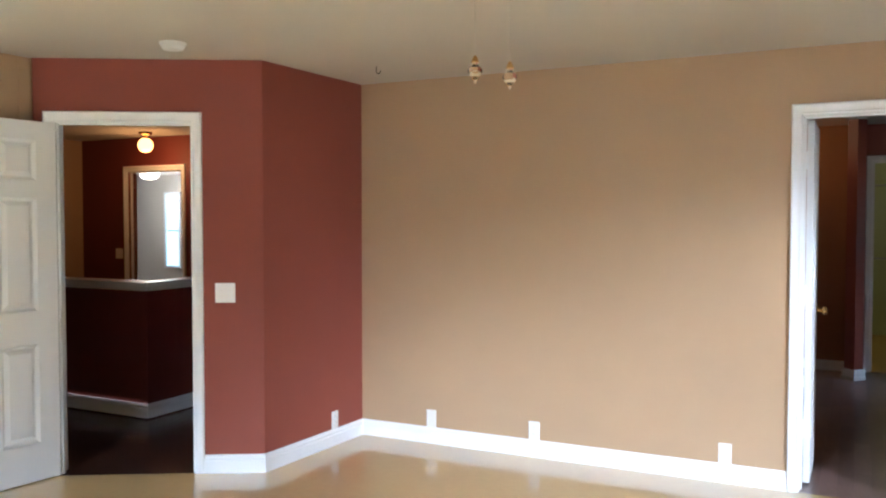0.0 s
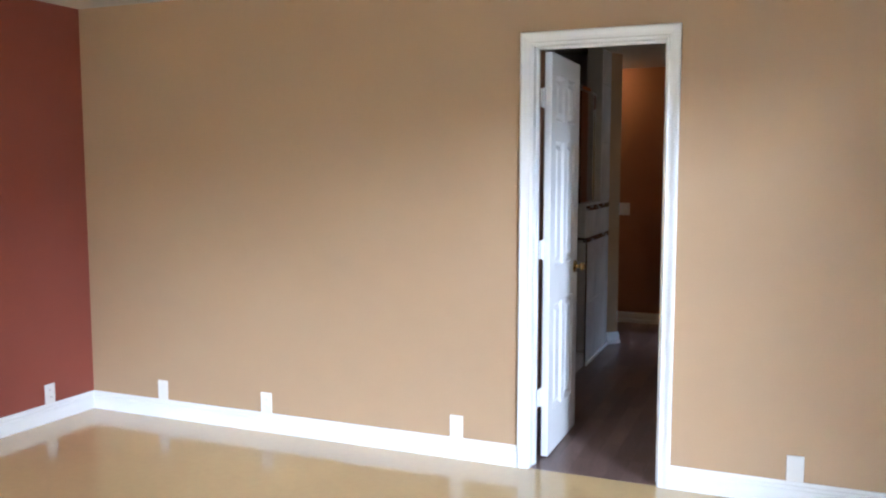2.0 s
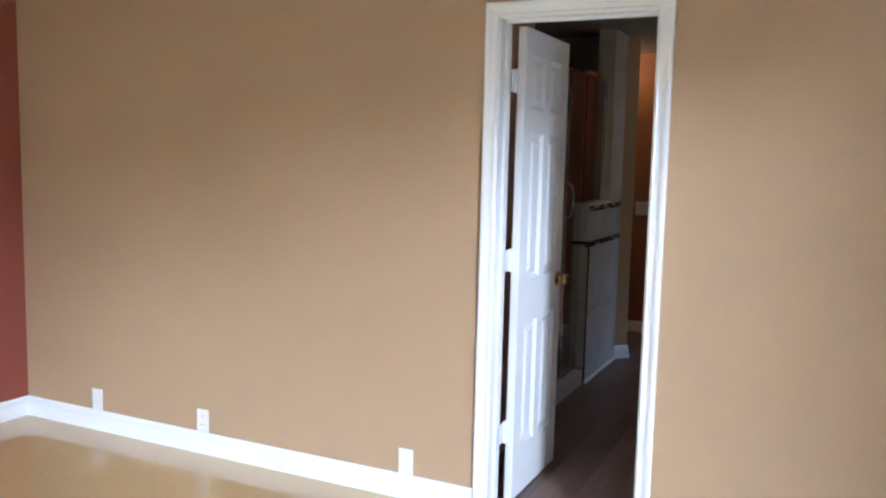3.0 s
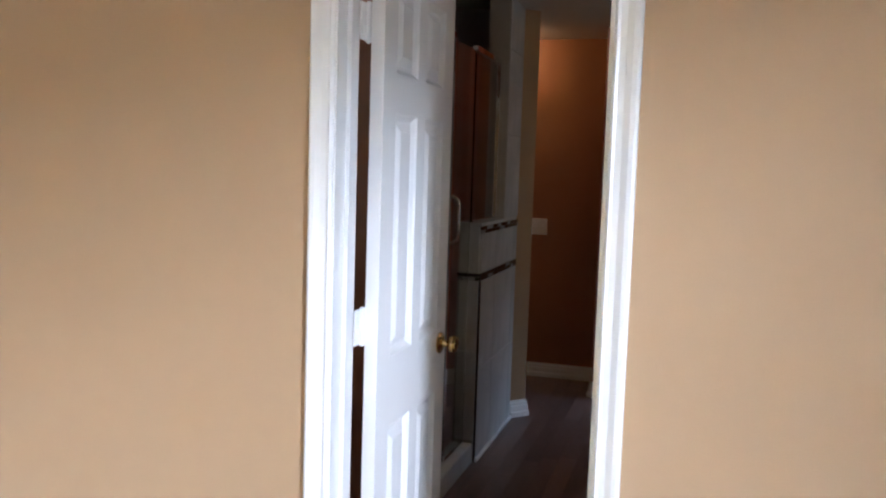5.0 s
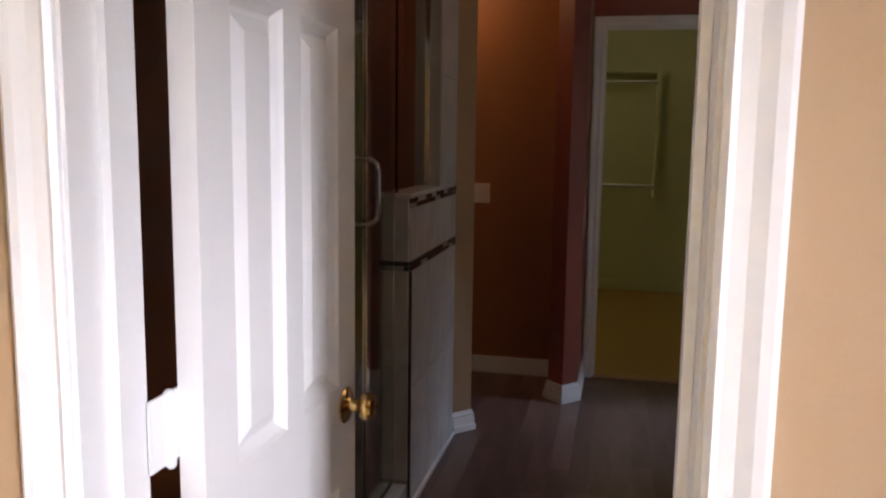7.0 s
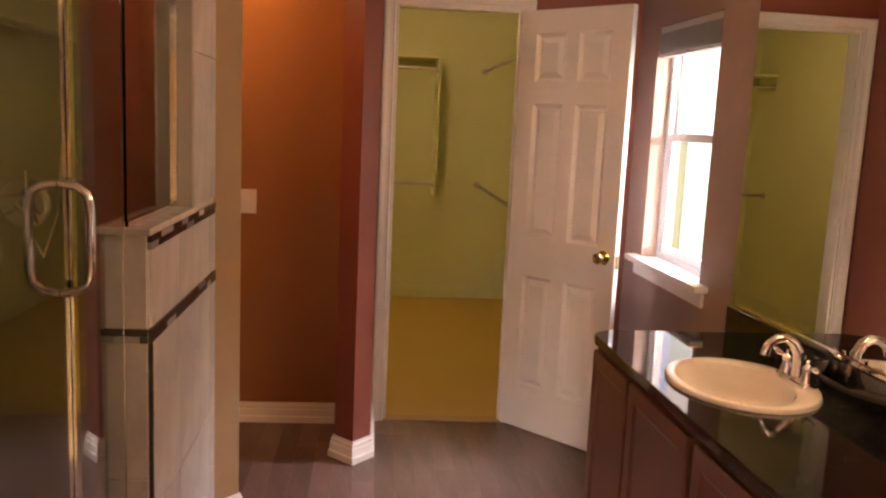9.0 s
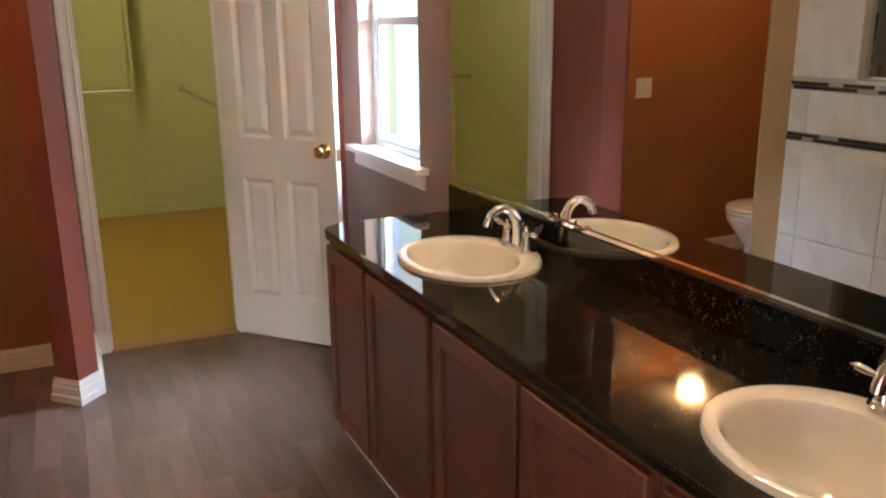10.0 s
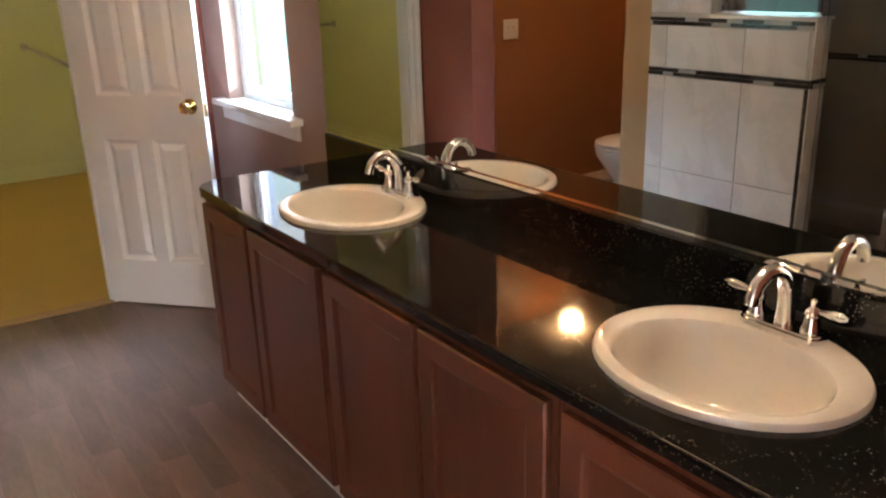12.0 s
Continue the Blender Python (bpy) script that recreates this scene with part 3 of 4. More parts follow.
# closet doorway and leaf
door_frame("door_frame_4", pose(0, YC, 0), CX0, CX1, 2.045, T, 0.045, "white casing of the closet doorway")
panel_door("door_3", pose(CX1 - 0.004, YC - 0.006, 0, 0, 0, -47.5) @ Matrix.Translation((0, 0.0, 0)), 0.60, "white six-panel closet door standing open")

# closet
KX0, KX1, KY = -1.0, 1.35, 7.2
structure("wall_closet_back", boxed(KX0, KX1, KY, KY + T, 0, H), "closet_paint", "pale yellow-green closet wall", "wall")
structure("wall_closet_left", boxed(KX0 - T, KX0, YC + T, KY + T, 0, H), "closet_paint", "pale yellow-green closet wall", "wall")
structure("wall_closet_right", boxed(KX1, KX1 + T, YC + T, KY + T, 0, H), "closet_paint", "pale yellow-green closet wall", "wall")
structure("wall_closet_front", wall_holes(KX0, KX1, YC + T, YC + T + 0.012, H, [(CX0 - 0.08, CX1 + 0.08, 0, 2.115)]), "closet_paint", "pale yellow-green closet wall around the doorway", "wall")
structure("floor_3", boxed(KX0, KX1, YC + 0.06, KY, -0.1, 0.002), "closet_floor", "mustard yellow closet carpet", "floor")
structure("ceiling_4", boxed(KX0 - T, KX1 + T, YC + 0.06, KY + T, H, H + 0.1), "ceiling_paint", "off-white closet ceiling", "ceiling")
baseboard([(KX1, YC + T), (KX1, KY), (KX0, KY), (KX0, YC + T)], BASE).data.materials[0] = M["closet_paint"]
structure("threshold", boxed(CX0, CX1, YC - 0.012, YC + 0.06, 0.0, 0.006, bev=0.002), "beige_paint", "thin pale threshold strip", "threshold")


def closet_rod(a, b, wall_y):
    ob = thing("closet_rod", pose(0, 0, 0), "brown metal closet rod with end flange", "closet rod", "closet rods")
    part("rod", tube(bmesh.new(), [a, b], 0.013, 14), "steel_rod", ob, smooth=True)
    for p, q in ((a, b), (b, a)):
        d = (Vector(q) - Vector(p)).normalized()
        part("flange", tube(bmesh.new(), [p, Vector(p) + d * 0.012], 0.03, 16), "steel_rod", ob, smooth=True)


def closet_shelf(x0, x1, y0, y1, z, label):
    ob = thing("closet_shelf", pose(0, 0, 0), label, "shelf", "closet shelves")
    part("board", boxed(x0, x1, y0, y1, z, z + 0.018, bev=0.002), "closet_paint", ob)
    part("cleat", boxed(x0, x1, y1 - 0.02, y1, z - 0.06, z) if x1 - x0 > y1 - y0 else boxed(x1 - 0.02, x1, y0, y1, z - 0.06, z), "closet_paint", ob)


closet_shelf(KX0, 0.50, 6.88, KY - 0.004, 2.0, "pale green shelf board along the closet back wall")
closet_shelf(1.03, KX1 - 0.004, 4.5, KY - 0.004, 2.0, "pale green shelf board along the closet side wall")
closet_rod((KX0, 6.93, 1.0), (0.49, 6.93, 1.0), 0)
closet_rod((KX0, 6.93, 1.92), (0.49, 6.93, 1.92), 0)
closet_rod((0.88, KY, 0.985), (0.88, YC + T + 0.012, 0.985), 0)
closet_rod((0.90, KY, 1.93), (0.90, YC + T + 0.012, 1.93), 0)
solid("closet_divider", boxed(0.49, 0.51, 6.86, KY - 0.002, 0.9, 2.0, bev=0.002), "closet_paint", "pale green upright board carrying shelf and rods", "shelf support")

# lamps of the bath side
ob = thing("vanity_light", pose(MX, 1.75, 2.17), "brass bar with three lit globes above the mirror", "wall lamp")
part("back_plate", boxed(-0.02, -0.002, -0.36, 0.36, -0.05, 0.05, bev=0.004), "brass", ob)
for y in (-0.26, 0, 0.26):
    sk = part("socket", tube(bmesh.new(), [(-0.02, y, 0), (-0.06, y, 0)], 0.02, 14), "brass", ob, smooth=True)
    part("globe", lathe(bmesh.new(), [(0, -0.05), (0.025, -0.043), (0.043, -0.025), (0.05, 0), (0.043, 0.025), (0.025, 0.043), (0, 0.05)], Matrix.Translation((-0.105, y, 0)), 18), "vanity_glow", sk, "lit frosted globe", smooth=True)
ob = thing("ceiling_lamp", pose(0.15, 5.7, H), "lit white dome lamp on the closet ceiling", "ceiling lamp")
part("pan", lathe(bmesh.new(), [(0, 0), (0.13, 0), (0.13, -0.02), (0.12, -0.025)], Matrix(), 24), "white_trim", ob)
part("dome", lathe(bmesh.new(), [(0.12, -0.022), (0.11, -0.06), (0.07, -0.085), (0, -0.095)], Matrix(), 24), "dome_glow", ob, smooth=True)
ob = thing("recessed_lamp", pose(-0.85, 3.85, H), "lit warm lamp on the toilet alcove ceiling", "ceiling lamp")
part("ring", lathe(bmesh.new(), [(0.10, 0), (0.10, -0.01), (0.075, -0.014), (0.075, 0)], Matrix(), 24), "white_trim", ob, smooth=True)
part("globe", lathe(bmesh.new(), [(0.06, 0), (0.075, -0.04), (0.07, -0.08), (0.04, -0.105), (0, -0.112)], Matrix(), 20), "alcove_glow", ob, smooth=True)
lamp("closet_light", "POINT", Matrix.Translation((0.15, 5.7, H - 0.2)), 1.4, (1.0, 0.82, 0.42), 0.1)
lamp("hall_light", "POINT", Matrix.Translation((-6.78, 1.6, H - 0.32)), 5, (1.0, 0.48, 0.16), 0.07)
lamp("far_light", "POINT", Matrix.Translation((-12.0, 6.8, H - 0.3)), 36, (1.0, 0.93, 0.8), 0.15)


# bathroom window
def bath_window():
    ob = tagged(thing("window_1", pose(MX, WY0, WZ0), "white vinyl bathroom window with bright daylight", "window"), kind="structure")
    w, h = WY1 - WY0, WZ1 - WZ0
    bm = bmesh.new()
    for a in ((0, 0.035, 0, h), (w - 0.035, w, 0, h), (0.035, w - 0.035, 0, 0.03), (0.035, w - 0.035, h - 0.035, h)):
        box(bm, 0.07, 0.13, *a)
    part("window_frame", bm, "vinyl", ob)
    for z0, z1, x in ((0.03, 0.58, 0.078), (0.55, h - 0.035, 0.100)):
        bm = bmesh.new()
        for a in ((0.035, 0.065, z0, z1), (w - 0.065, w - 0.035, z0, z1), (0.065, w - 0.065, z0, z0 + 0.035), (0.065, w - 0.065, z1 - 0.03, z1)):
            box(bm, x, x + 0.02, *a)
        s = part("sash", bm, "vinyl", ob)
        g = part("pane", boxed(x + 0.008, x + 0.012, 0.065, w - 0.065, z0 + 0.035, z1 - 0.03), "clear_glass", s)
        g.visible_shadow = False
    part("window_sill", boxed(-0.055, 0.0695, -0.085, w + 0.085, -0.022, 0.005, bev=0.004), "white_trim", ob)
    part("apron", boxed(-0.016, -0.0, -0.06, w + 0.06, -0.085, -0.022, bev=0.004), "white_trim", ob)


bath_window()
ob = thing("window_blind", pose(MX, WY0, WZ1), "pale slatted blind drawn up to the window head", "blind")
part("head_rail", boxed(0.005, 0.045, 0.005, WY1 - WY0 - 0.005, -0.03, -0.001, bev=0.002), "blind_slat", ob)
for k in range(14):
    part("slat", boxed(0.0, 0.05, 0.01, WY1 - WY0 - 0.01, -0.034 - 0.006 * k - 0.002, -0.034 - 0.006 * k), "blind_slat", ob)
part("bottom_rail", boxed(0.004, 0.046, 0.008, WY1 - WY0 - 0.008, -0.136, -0.120, bev=0.003), "blind_slat", ob)
structure("ground", boxed(-400, 400, -400, 400, -0.30, -0.15), "lawn", "green lawn outside", "ground")


structure("backdrop", boxed(MX + 1.5, MX + 1.52, 2.6, 7.6, -0.12, 3.6), "daylight_backdrop", "bright overcast daylight and foliage outside the window", "backdrop")


# ---- vanity ----
CF, CN, CS, CT = 0.832, 2.99, 0.16, 0.80      # counter front, far end, near end, top
UNITS = [(2.97, 2.115, [(2.955, 2.60), (2.58, 2.13)]), (2.11, 1.24, [(2.095, 1.68), (1.66, 1.255)]), (1.235, 0.165, [(1.215, 0.70), (0.68, 0.18)])]


def vanity_unit(y1, y0, doors):
    ob = thing("vanity_cabinet", pose(CF + 0.03, y0, 0), "red-brown wooden vanity cabinet under the black counter", "cabinet", "vanity cabinets")
    d = MX - 0.003 - CF - 0.03
    bm = bmesh.new()
    for q in ((0.0, 0.018, 0, y1 - y0, 0.10, CT - 0.034), (0.018, d, 0, 0.016, 0.10, 0.60), (0.018, d, y1 - y0 - 0.016, y1 - y0, 0.10, 0.60), (0.018, d, 0.016, y1 - y0 - 0.016, 0.10, 0.116)):
        box(bm, *q)
    part("body", bm, "cabinet_wood", ob)
    part("toe_kick", boxed(0.043, d, 0.0, y1 - y0, 0, 0.10), "cabinet_wood", ob)
    part("toe_strip", boxed(0.026, 0.0425, 0.0, y1 - y0, 0, 0.040, bev=0.006), "white_trim", ob, "white quarter-round strip at the floor")
    for b, a in doors:
        a, b = a - y0, b - y0
        z0, z1 = 0.085, CT - 0.062
        bm = bmesh.new()
        rings = []
        for ins, dep in ((0.0, 0.001), (0.0, 0.016), (0.004, 0.020), (0.050, 0.020), (0.054, 0.016), (0.060, 0.013), (0.066, 0.010)):
            rings.append([bm.verts.new((-dep, y, z)) for y, z in ((a + ins, z0 + ins), (b - ins, z0 + ins), (b - ins, z1 - ins), (a + ins, z1 - ins))])
        for r, q in zip(rings, rings[1:]):
            for k in range(4):
                bm.faces.new((r[k], r[(k + 1) % 4], q[(k + 1) % 4], q[k]))
        bm.faces.new(rings[0])
        dr = part("door", bm, "cabinet_wood", ob)
        part("panel", boxed(-0.0115, -0.006, a + 0.062, b - 0.062, z0 + 0.062, z1 - 0.062), "cabinet_wood", dr)


for u in UNITS:
    vanity_unit(*u)


def countertop():
    ob = thing("countertop", pose(0, 0, CT), "polished black speckled granite vanity countertop", "countertop")
    pts = [(MX - 0.003, CN), (CF + 0.07, CN)]
    pts += [(CF + 0.07 - 0.07 * math.sin(a), CN - 0.07 + 0.07 * math.cos(a)) for a in [math.pi / 10 * k for k in range(1, 6)]]
    pts += [(CF, CS), (MX - 0.003, CS)]
    bm = bmesh.new()
    # two basin openings through the slab
    prism(bm, pts, -0.032, 0)
    es = [e for e in bm.edges if abs(e.verts[0].co.z - e.verts[1].co.z) < 1e-6 and (e.verts[0].co.x < MX - 0.01 or e.verts[1].co.x < MX - 0.01)]
    bmesh.ops.bevel(bm, geom=es, offset=0.010, segments=6, affect="EDGES", profile=0.5)
    return ob, bm


SINKS = [(1.095, 2.375), (1.105, 1.09)]
SA, SB = 0.205, 0.242
ob, bm = countertop()
slab = part("slab", bm, "granite", ob)
cut = bmesh.new()
for sx, sy in SINKS:
    lathe(cut, [(0, -0.1), (1, -0.1), (1, 0.1), (0, 0.1)], Matrix.Translation((sx, sy, 0)), 40, SA - 0.022, SB - 0.022)
cutter = bpy.data.objects.new("cutter", mesh_of("cutter", cut, "granite"))
scene.collection.objects.link(cutter)
cutter.location = (0, 0, CT)
bo = slab.modifiers.new("holes", "BOOLEAN")
bo.object, bo.operation, bo.solver = cutter, "DIFFERENCE", "EXACT"
bpy.context.view_layer.update()
done = bpy.data.meshes.new_from_object(slab.evaluated_get(bpy.context.evaluated_depsgraph_get()))
slab.modifiers.clear()
slab.data = done
bpy.data.objects.remove(cutter)
part("backsplash", boxed(MX - 0.023, MX - 0.003, CS, CN, 0.0005, 0.10, bev=0.003), "granite", ob, "black granite backsplash strip")


def sink(x, y):
    ob = thing("sink", pose(x, y, CT), "white oval drop-in porcelain sink in the counter", "sink", "vanity sinks")
    prof = [(1.0, 0.0), (1.0, 0.006), (0.985, 0.012), (0.95, 0.015), (0.86, 0.013), (0.815, 0.008), (0.795, 0.0), (0.775, -0.02), (0.73, -0.06), (0.62, -0.10), (0.42, -0.128), (0.2, -0.138), (0.09, -0.140)]
    back = [(0.09, -0.15), (0.45, -0.14), (0.66, -0.11), (0.80, -0.06), (0.86, 0.0), (1.0, 0.0)]
    bm = lathe(bmesh.new(), prof + back, Matrix(), 48, SA, SB)
    for v in bm.verts:
        r = math.hypot(v.co.x / SA, v.co.y / SB)
        if r < 0.93:
            v.co.x = v.co.x * 0.93 - 0.020 * min(1, (0.93 - r) / 0.1)
    part("bowl", bm, "porcelain", ob, smooth=True)
    part("drain", lathe(bmesh.new(), [(0, -0.1385), (0.012, -0.1385), (0.014, -0.137), (0.021, -0.1365), (0.023, -0.1395), (0.023, -0.15), (0, -0.15)], Matrix.Translation((-0.02, 0, 0)), 20), "chrome", ob, "round chrome drain", smooth=True)


def faucet(x, y):
    """Centre-set tap: the spout reaches over the bowl towards -x."""
    ob = thing("faucet", pose(x, y, CT + 0.0135), "chrome two-handle faucet on the sink rim", "faucet", "vanity faucets")
    bm = bmesh.new()
    prism(bm, [(0.028 * math.cos(a), 0.055 * (1 if math.sin(a) > 0 else -1) + 0.028 * math.sin(a)) for a in [2 * math.pi * (k + 0.5) / 24 for k in range(24)]], 0, 0.014)
    bmesh.ops.bevel(bm, geom=[e for e in bm.edges if min(v.co.z for v in e.verts) > 0.01], offset=0.005, segments=2, affect="EDGES")
    part("base_plate", bm, "chrome", ob, smooth=True)
    path = [(0.004, 0, 0.012), (0.004, 0, 0.05), (-0.002, 0, 0.085), (-0.018, 0, 0.112), (-0.042, 0, 0.126), (-0.068, 0, 0.124), (-0.090, 0, 0.108), (-0.100, 0, 0.088), (-0.102, 0, 0.076)]
    part("spout", tube(bmesh.new(), path, [0.019, 0.0165, 0.0155, 0.0148, 0.014, 0.0135, 0.013, 0.0128, 0.0125], 16), "chrome", ob, smooth=True)
    for s in (-1, 1):
        yy = 0.055 * s
        h = part("handle", lathe(bmesh.new(), [(0.019, 0.012), (0.019, 0.02), (0.015, 0.03), (0.0125, 0.045), (0.015, 0.05), (0.012, 0.058), (0.006, 0.064), (0.005, 0.07), (0.0065, 0.075), (0, 0.079)], Matrix.Translation((0, yy, 0)), 16), "chrome", ob, smooth=True)
        part("lever", tube(bmesh.new(), [(0.0, yy, 0.056), (-0.002, yy + s * 0.02, 0.058), (-0.004, yy + s * 0.038, 0.060), (-0.006, yy + s * 0.056, 0.062), (-0.007, yy + s * 0.068, 0.062)], [0.005, 0.0045, 0.008, 0.0085, 0.003], 10), "chrome", h, smooth=True)
    part("lift_rod", tube(bmesh.new(), [(0.022, 0, 0.012), (0.022, 0, 0.075)], 0.0022, 8), "chrome", ob)


for sx, sy in SINKS:
    sink(sx, sy)
    faucet(sx + SA - 0.04, sy)

ob = thing("wall_mirror_glass", pose(MX, 0, 0), "large frameless wall mirror above the vanity", "mirror")
part("mirror_pane", boxed(-0.008, -0.003, CS + 0.01, CN, CT + 0.106, 2.03), "mirror", ob)
part("mirror_channel", boxed(-0.016, -0.0025, CS + 0.01, CN, CT + 0.1005, CT + 0.112), "chrome", ob, "thin chrome bottom channel")


# the mirror wall and all along it stand a little off square
VANITY = Matrix.Translation((MX, 1.6, 0)) @ pose(0, 0, 0, 0, 0, 1.8) @ Matrix.Translation((-MX, -1.6, 0))
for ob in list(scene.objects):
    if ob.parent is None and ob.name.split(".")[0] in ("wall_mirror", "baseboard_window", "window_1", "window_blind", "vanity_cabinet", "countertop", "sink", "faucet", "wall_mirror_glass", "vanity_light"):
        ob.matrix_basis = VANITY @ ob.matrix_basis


# ---- shower ----
SHX = -1.62
PY0, PY1, PZ = 2.215, 3.05, 1.215
GY = 2.715


def tile_grid(parent, origin, u, v, nu, nv, su, sv, material, gap=0.002, depth=0.006, start=0.0):
    """Flat tiles over a rectangle nu x nv metres: u, v unit vectors, the tiles stand proud along u x v."""
    u, v = Vector(u), Vector(v)
    n = u.cross(v)
    cache = {}
    a, col = 0.0, 0
    while a < nu - 0.01:
        w = min(su - (start if col == 0 else 0), nu - a)
        b = 0.0
        while b < nv - 0.01:
            h = min(sv, nv - b)
            key = (round(w, 3), round(h, 3))
            if key not in cache:
                bm = bmesh.new()
                lo = [bm.verts.new(u * x + v * y) for x, y in ((gap / 2, gap / 2), (w - gap / 2, gap / 2), (w - gap / 2, h - gap / 2), (gap / 2, h - gap / 2))]
                q = 0.0015
                hi = [bm.verts.new(u * x + v * y + n * depth) for x, y in ((gap / 2 + q, gap / 2 + q), (w - gap / 2 - q, gap / 2 + q), (w - gap / 2 - q, h - gap / 2 - q), (gap / 2 + q, h - gap / 2 - q))]
                bm.faces.new(hi)
                for k in range(4):
                    bm.faces.new((lo[k], lo[(k + 1) % 4], hi[(k + 1) % 4], hi[k]))
                cache[key] = mesh_of("tile", bm, material)
            o = new("tile", cache[key])
            o.parent = parent
            o.location = Vector(origin) + u * a + v * b
            b += h
        a += w
        col += 1


def mosaic_strip(parent, origin, u, v, n, length, rows=2, rh=0.017, seed=1):
    rnd = random.Random(seed)
    u, v, n = Vector(u), Vector(v), Vector(n)
    meshes = {}
    for r in range(rows):
        a = 0.0
        while a < length - 0.005:
            w = min(rnd.choice((0.03, 0.05, 0.075, 0.1)), length - a)
            material = rnd.choice(("mosaic_dark", "mosaic_dark", "mosaic_light", "mosaic_dark"))
            key = (round(w, 4), material)
            if key not in meshes:
                bm = bmesh.new()
                lo = [bm.verts.new(u * x + v * y) for x, y in ((0.001, 0.001), (w - 0.001, 0.001), (w - 0.001, rh - 0.001), (0.001, rh - 0.001))]
                hi = [bm.verts.new(q.co + n * 0.009) for q in lo]
                bm.faces.new(hi)
                for k in range(4):
                    bm.faces.new((lo[k], lo[(k + 1) % 4], hi[(k + 1) % 4], hi[k]))
                meshes[key] = mesh_of("mosaic_piece", bm, material)
            o = new("mosaic_piece", meshes[key])
            o.parent = parent
            o.location = Vector(origin) + u * a + v * r * rh
            a += w


def shower():
    wall = tagged(thing("shower_half_wall", pose(PX - 0.12, PY0, 0), "half wall clad in white veined marble tile", "half wall"), kind="structure")
    part("core", boxed(0.001, 0.119, 0.001, PY1 - PY0, 0, PZ - 0.02), "grout", wall)
    part("column", boxed(0.001, 0.119, GY - PY0, PY1 - PY0, PZ - 0.02, H - 0.001), "grout", wall)
    part("cap", boxed(-0.012, 0.130, -0.012, GY - PY0, PZ - 0.018, PZ, bev=0.003), "marble_tile", wall, "marble cap slab")
    L = PY1 - PY0
    for z0, z1 in ((0.012, 0.925), (0.962, PZ - 0.055)):
        tile_grid(wall, (0.119, 0.014, z0), (0, 1, 0), (0, 0, 1), L - 0.014, z1 - z0, 0.42, 0.46, "marble_tile", start=0.12)
    tile_grid(wall, (0.119, GY - PY0, PZ + 0.0), (0, 1, 0), (0, 0, 1), PY1 - GY, H - PZ - 0.002, 0.42, 0.46, "marble_tile")
    mosaic_strip(wall, (0.119, 0.0, 0.926), (0, 1, 0), (0, 0, 1), (1, 0, 0), L, 2, 0.018, 3)
    mosaic_strip(wall, (0.119, 0.0, PZ - 0.054), (0, 1, 0), (0, 0, 1), (1, 0, 0), L, 2, 0.018, 5)
    mosaic_strip(wall, (0.119, 0.0, 0.0), (0, 0, 1), (0, 1, 0), (1, 0, 0), 0.925, 1, 0.014, 7)
    tile_grid(wall, (0.0, 0.001, 0.11), (1, 0, 0), (0, 0, 1), 0.119, 0.815, 0.2, 0.46, "marble_tile")
    tile_grid(wall, (0.0, 0.001, 0.962), (1, 0, 0), (0, 0, 1), 0.119, PZ - 0.98, 0.2, 0.46, "marble_tile")
    mosaic_strip(wall, (0.0, 0.001, 0.926), (1, 0, 0), (0, 0, 1), (0, -1, 0), 0.119, 2, 0.018, 9)
    part("floor_strip", boxed(0.127, 0.142, 0, L - 0.02, 0, 0.022, bev=0.005), "white_trim", wall, "white quarter-round strip at the floor")
    curb = solid("shower_curb", boxed(PX - 0.12, PX - 0.002, 1.02, PY0 - 0.008, 0, 0.10, bev=0.004), "marble_tile", "low marble shower curb", "shower curb")
    for nm, bm, o, u, nu in (("wall_shower_west", boxed(SHX - 0.1, SHX, 0.9, 3.08, 0, H), (SHX, 1.02, 0), (0, 1, 0), 2.06), ("wall_shower_north", boxed(SHX, PX - 0.121, 3.052, 3.078, 0, H), (PX - 0.121, 3.052, 0), (-1, 0, 0), PX - 0.121 - SHX), ("wall_shower_south", boxed(SHX, PX - 0.121, 0.92, 1.02, 0, H), (SHX, 1.02, 0), (1, 0, 0), PX - 0.121 - SHX)):
        w = structure(nm, bm, "grout", "grey-beige stone tiled shower wall", "wall")
        if nm != "wall_shower_south":
            up = (0, 0, 1)
            tile_grid(w, (o[0], o[1], 0.01), u, up, nu, 0.91, 0.60, 0.305, "shower_tile")
            tile_grid(w, (o[0], o[1], 0.958), u, up, nu, H - 0.96, 0.60, 0.305, "shower_tile")
            n = Vector(u).cross(Vector(up))
            mosaic_strip(w, (o[0], o[1], 0.921), u, up, n, nu, 2, 0.018, 11)
    insert = thing("mosaic_insert", pose(SHX + 0.006, 1.62, 1.16), "dark glass mosaic insert on the shower wall", "wall tile")
    part("backing", boxed(0, 0.002, 0, 0.5, 0, 0.34), "grout", insert)
    mosaic_strip(insert, (0.002, 0, 0), (0, 1, 0), (0, 0, 1), (1, 0, 0), 0.5, 17, 0.02, 13)
    structure("floor_4", boxed(SHX, PX - 0.12, 1.02, 3.052, -0.1, 0.02), "shower_tile", "tiled shower floor", "floor")
    # glass and its chrome edges
    gx = PX - 0.055
    scr = thing("shower_screen", pose(gx, PY0, 0), "fixed clear glass shower panel with chrome edges", "shower screen")
    part("glass", boxed(-0.004, 0.004, 0.012, GY - PY0 - 0.012, PZ + 0.008, 2.04), "clear_glass", scr)
    bm = bmesh.new()
    box(bm, -0.011, 0.011, 0.0, GY - PY0, PZ, PZ + 0.014)
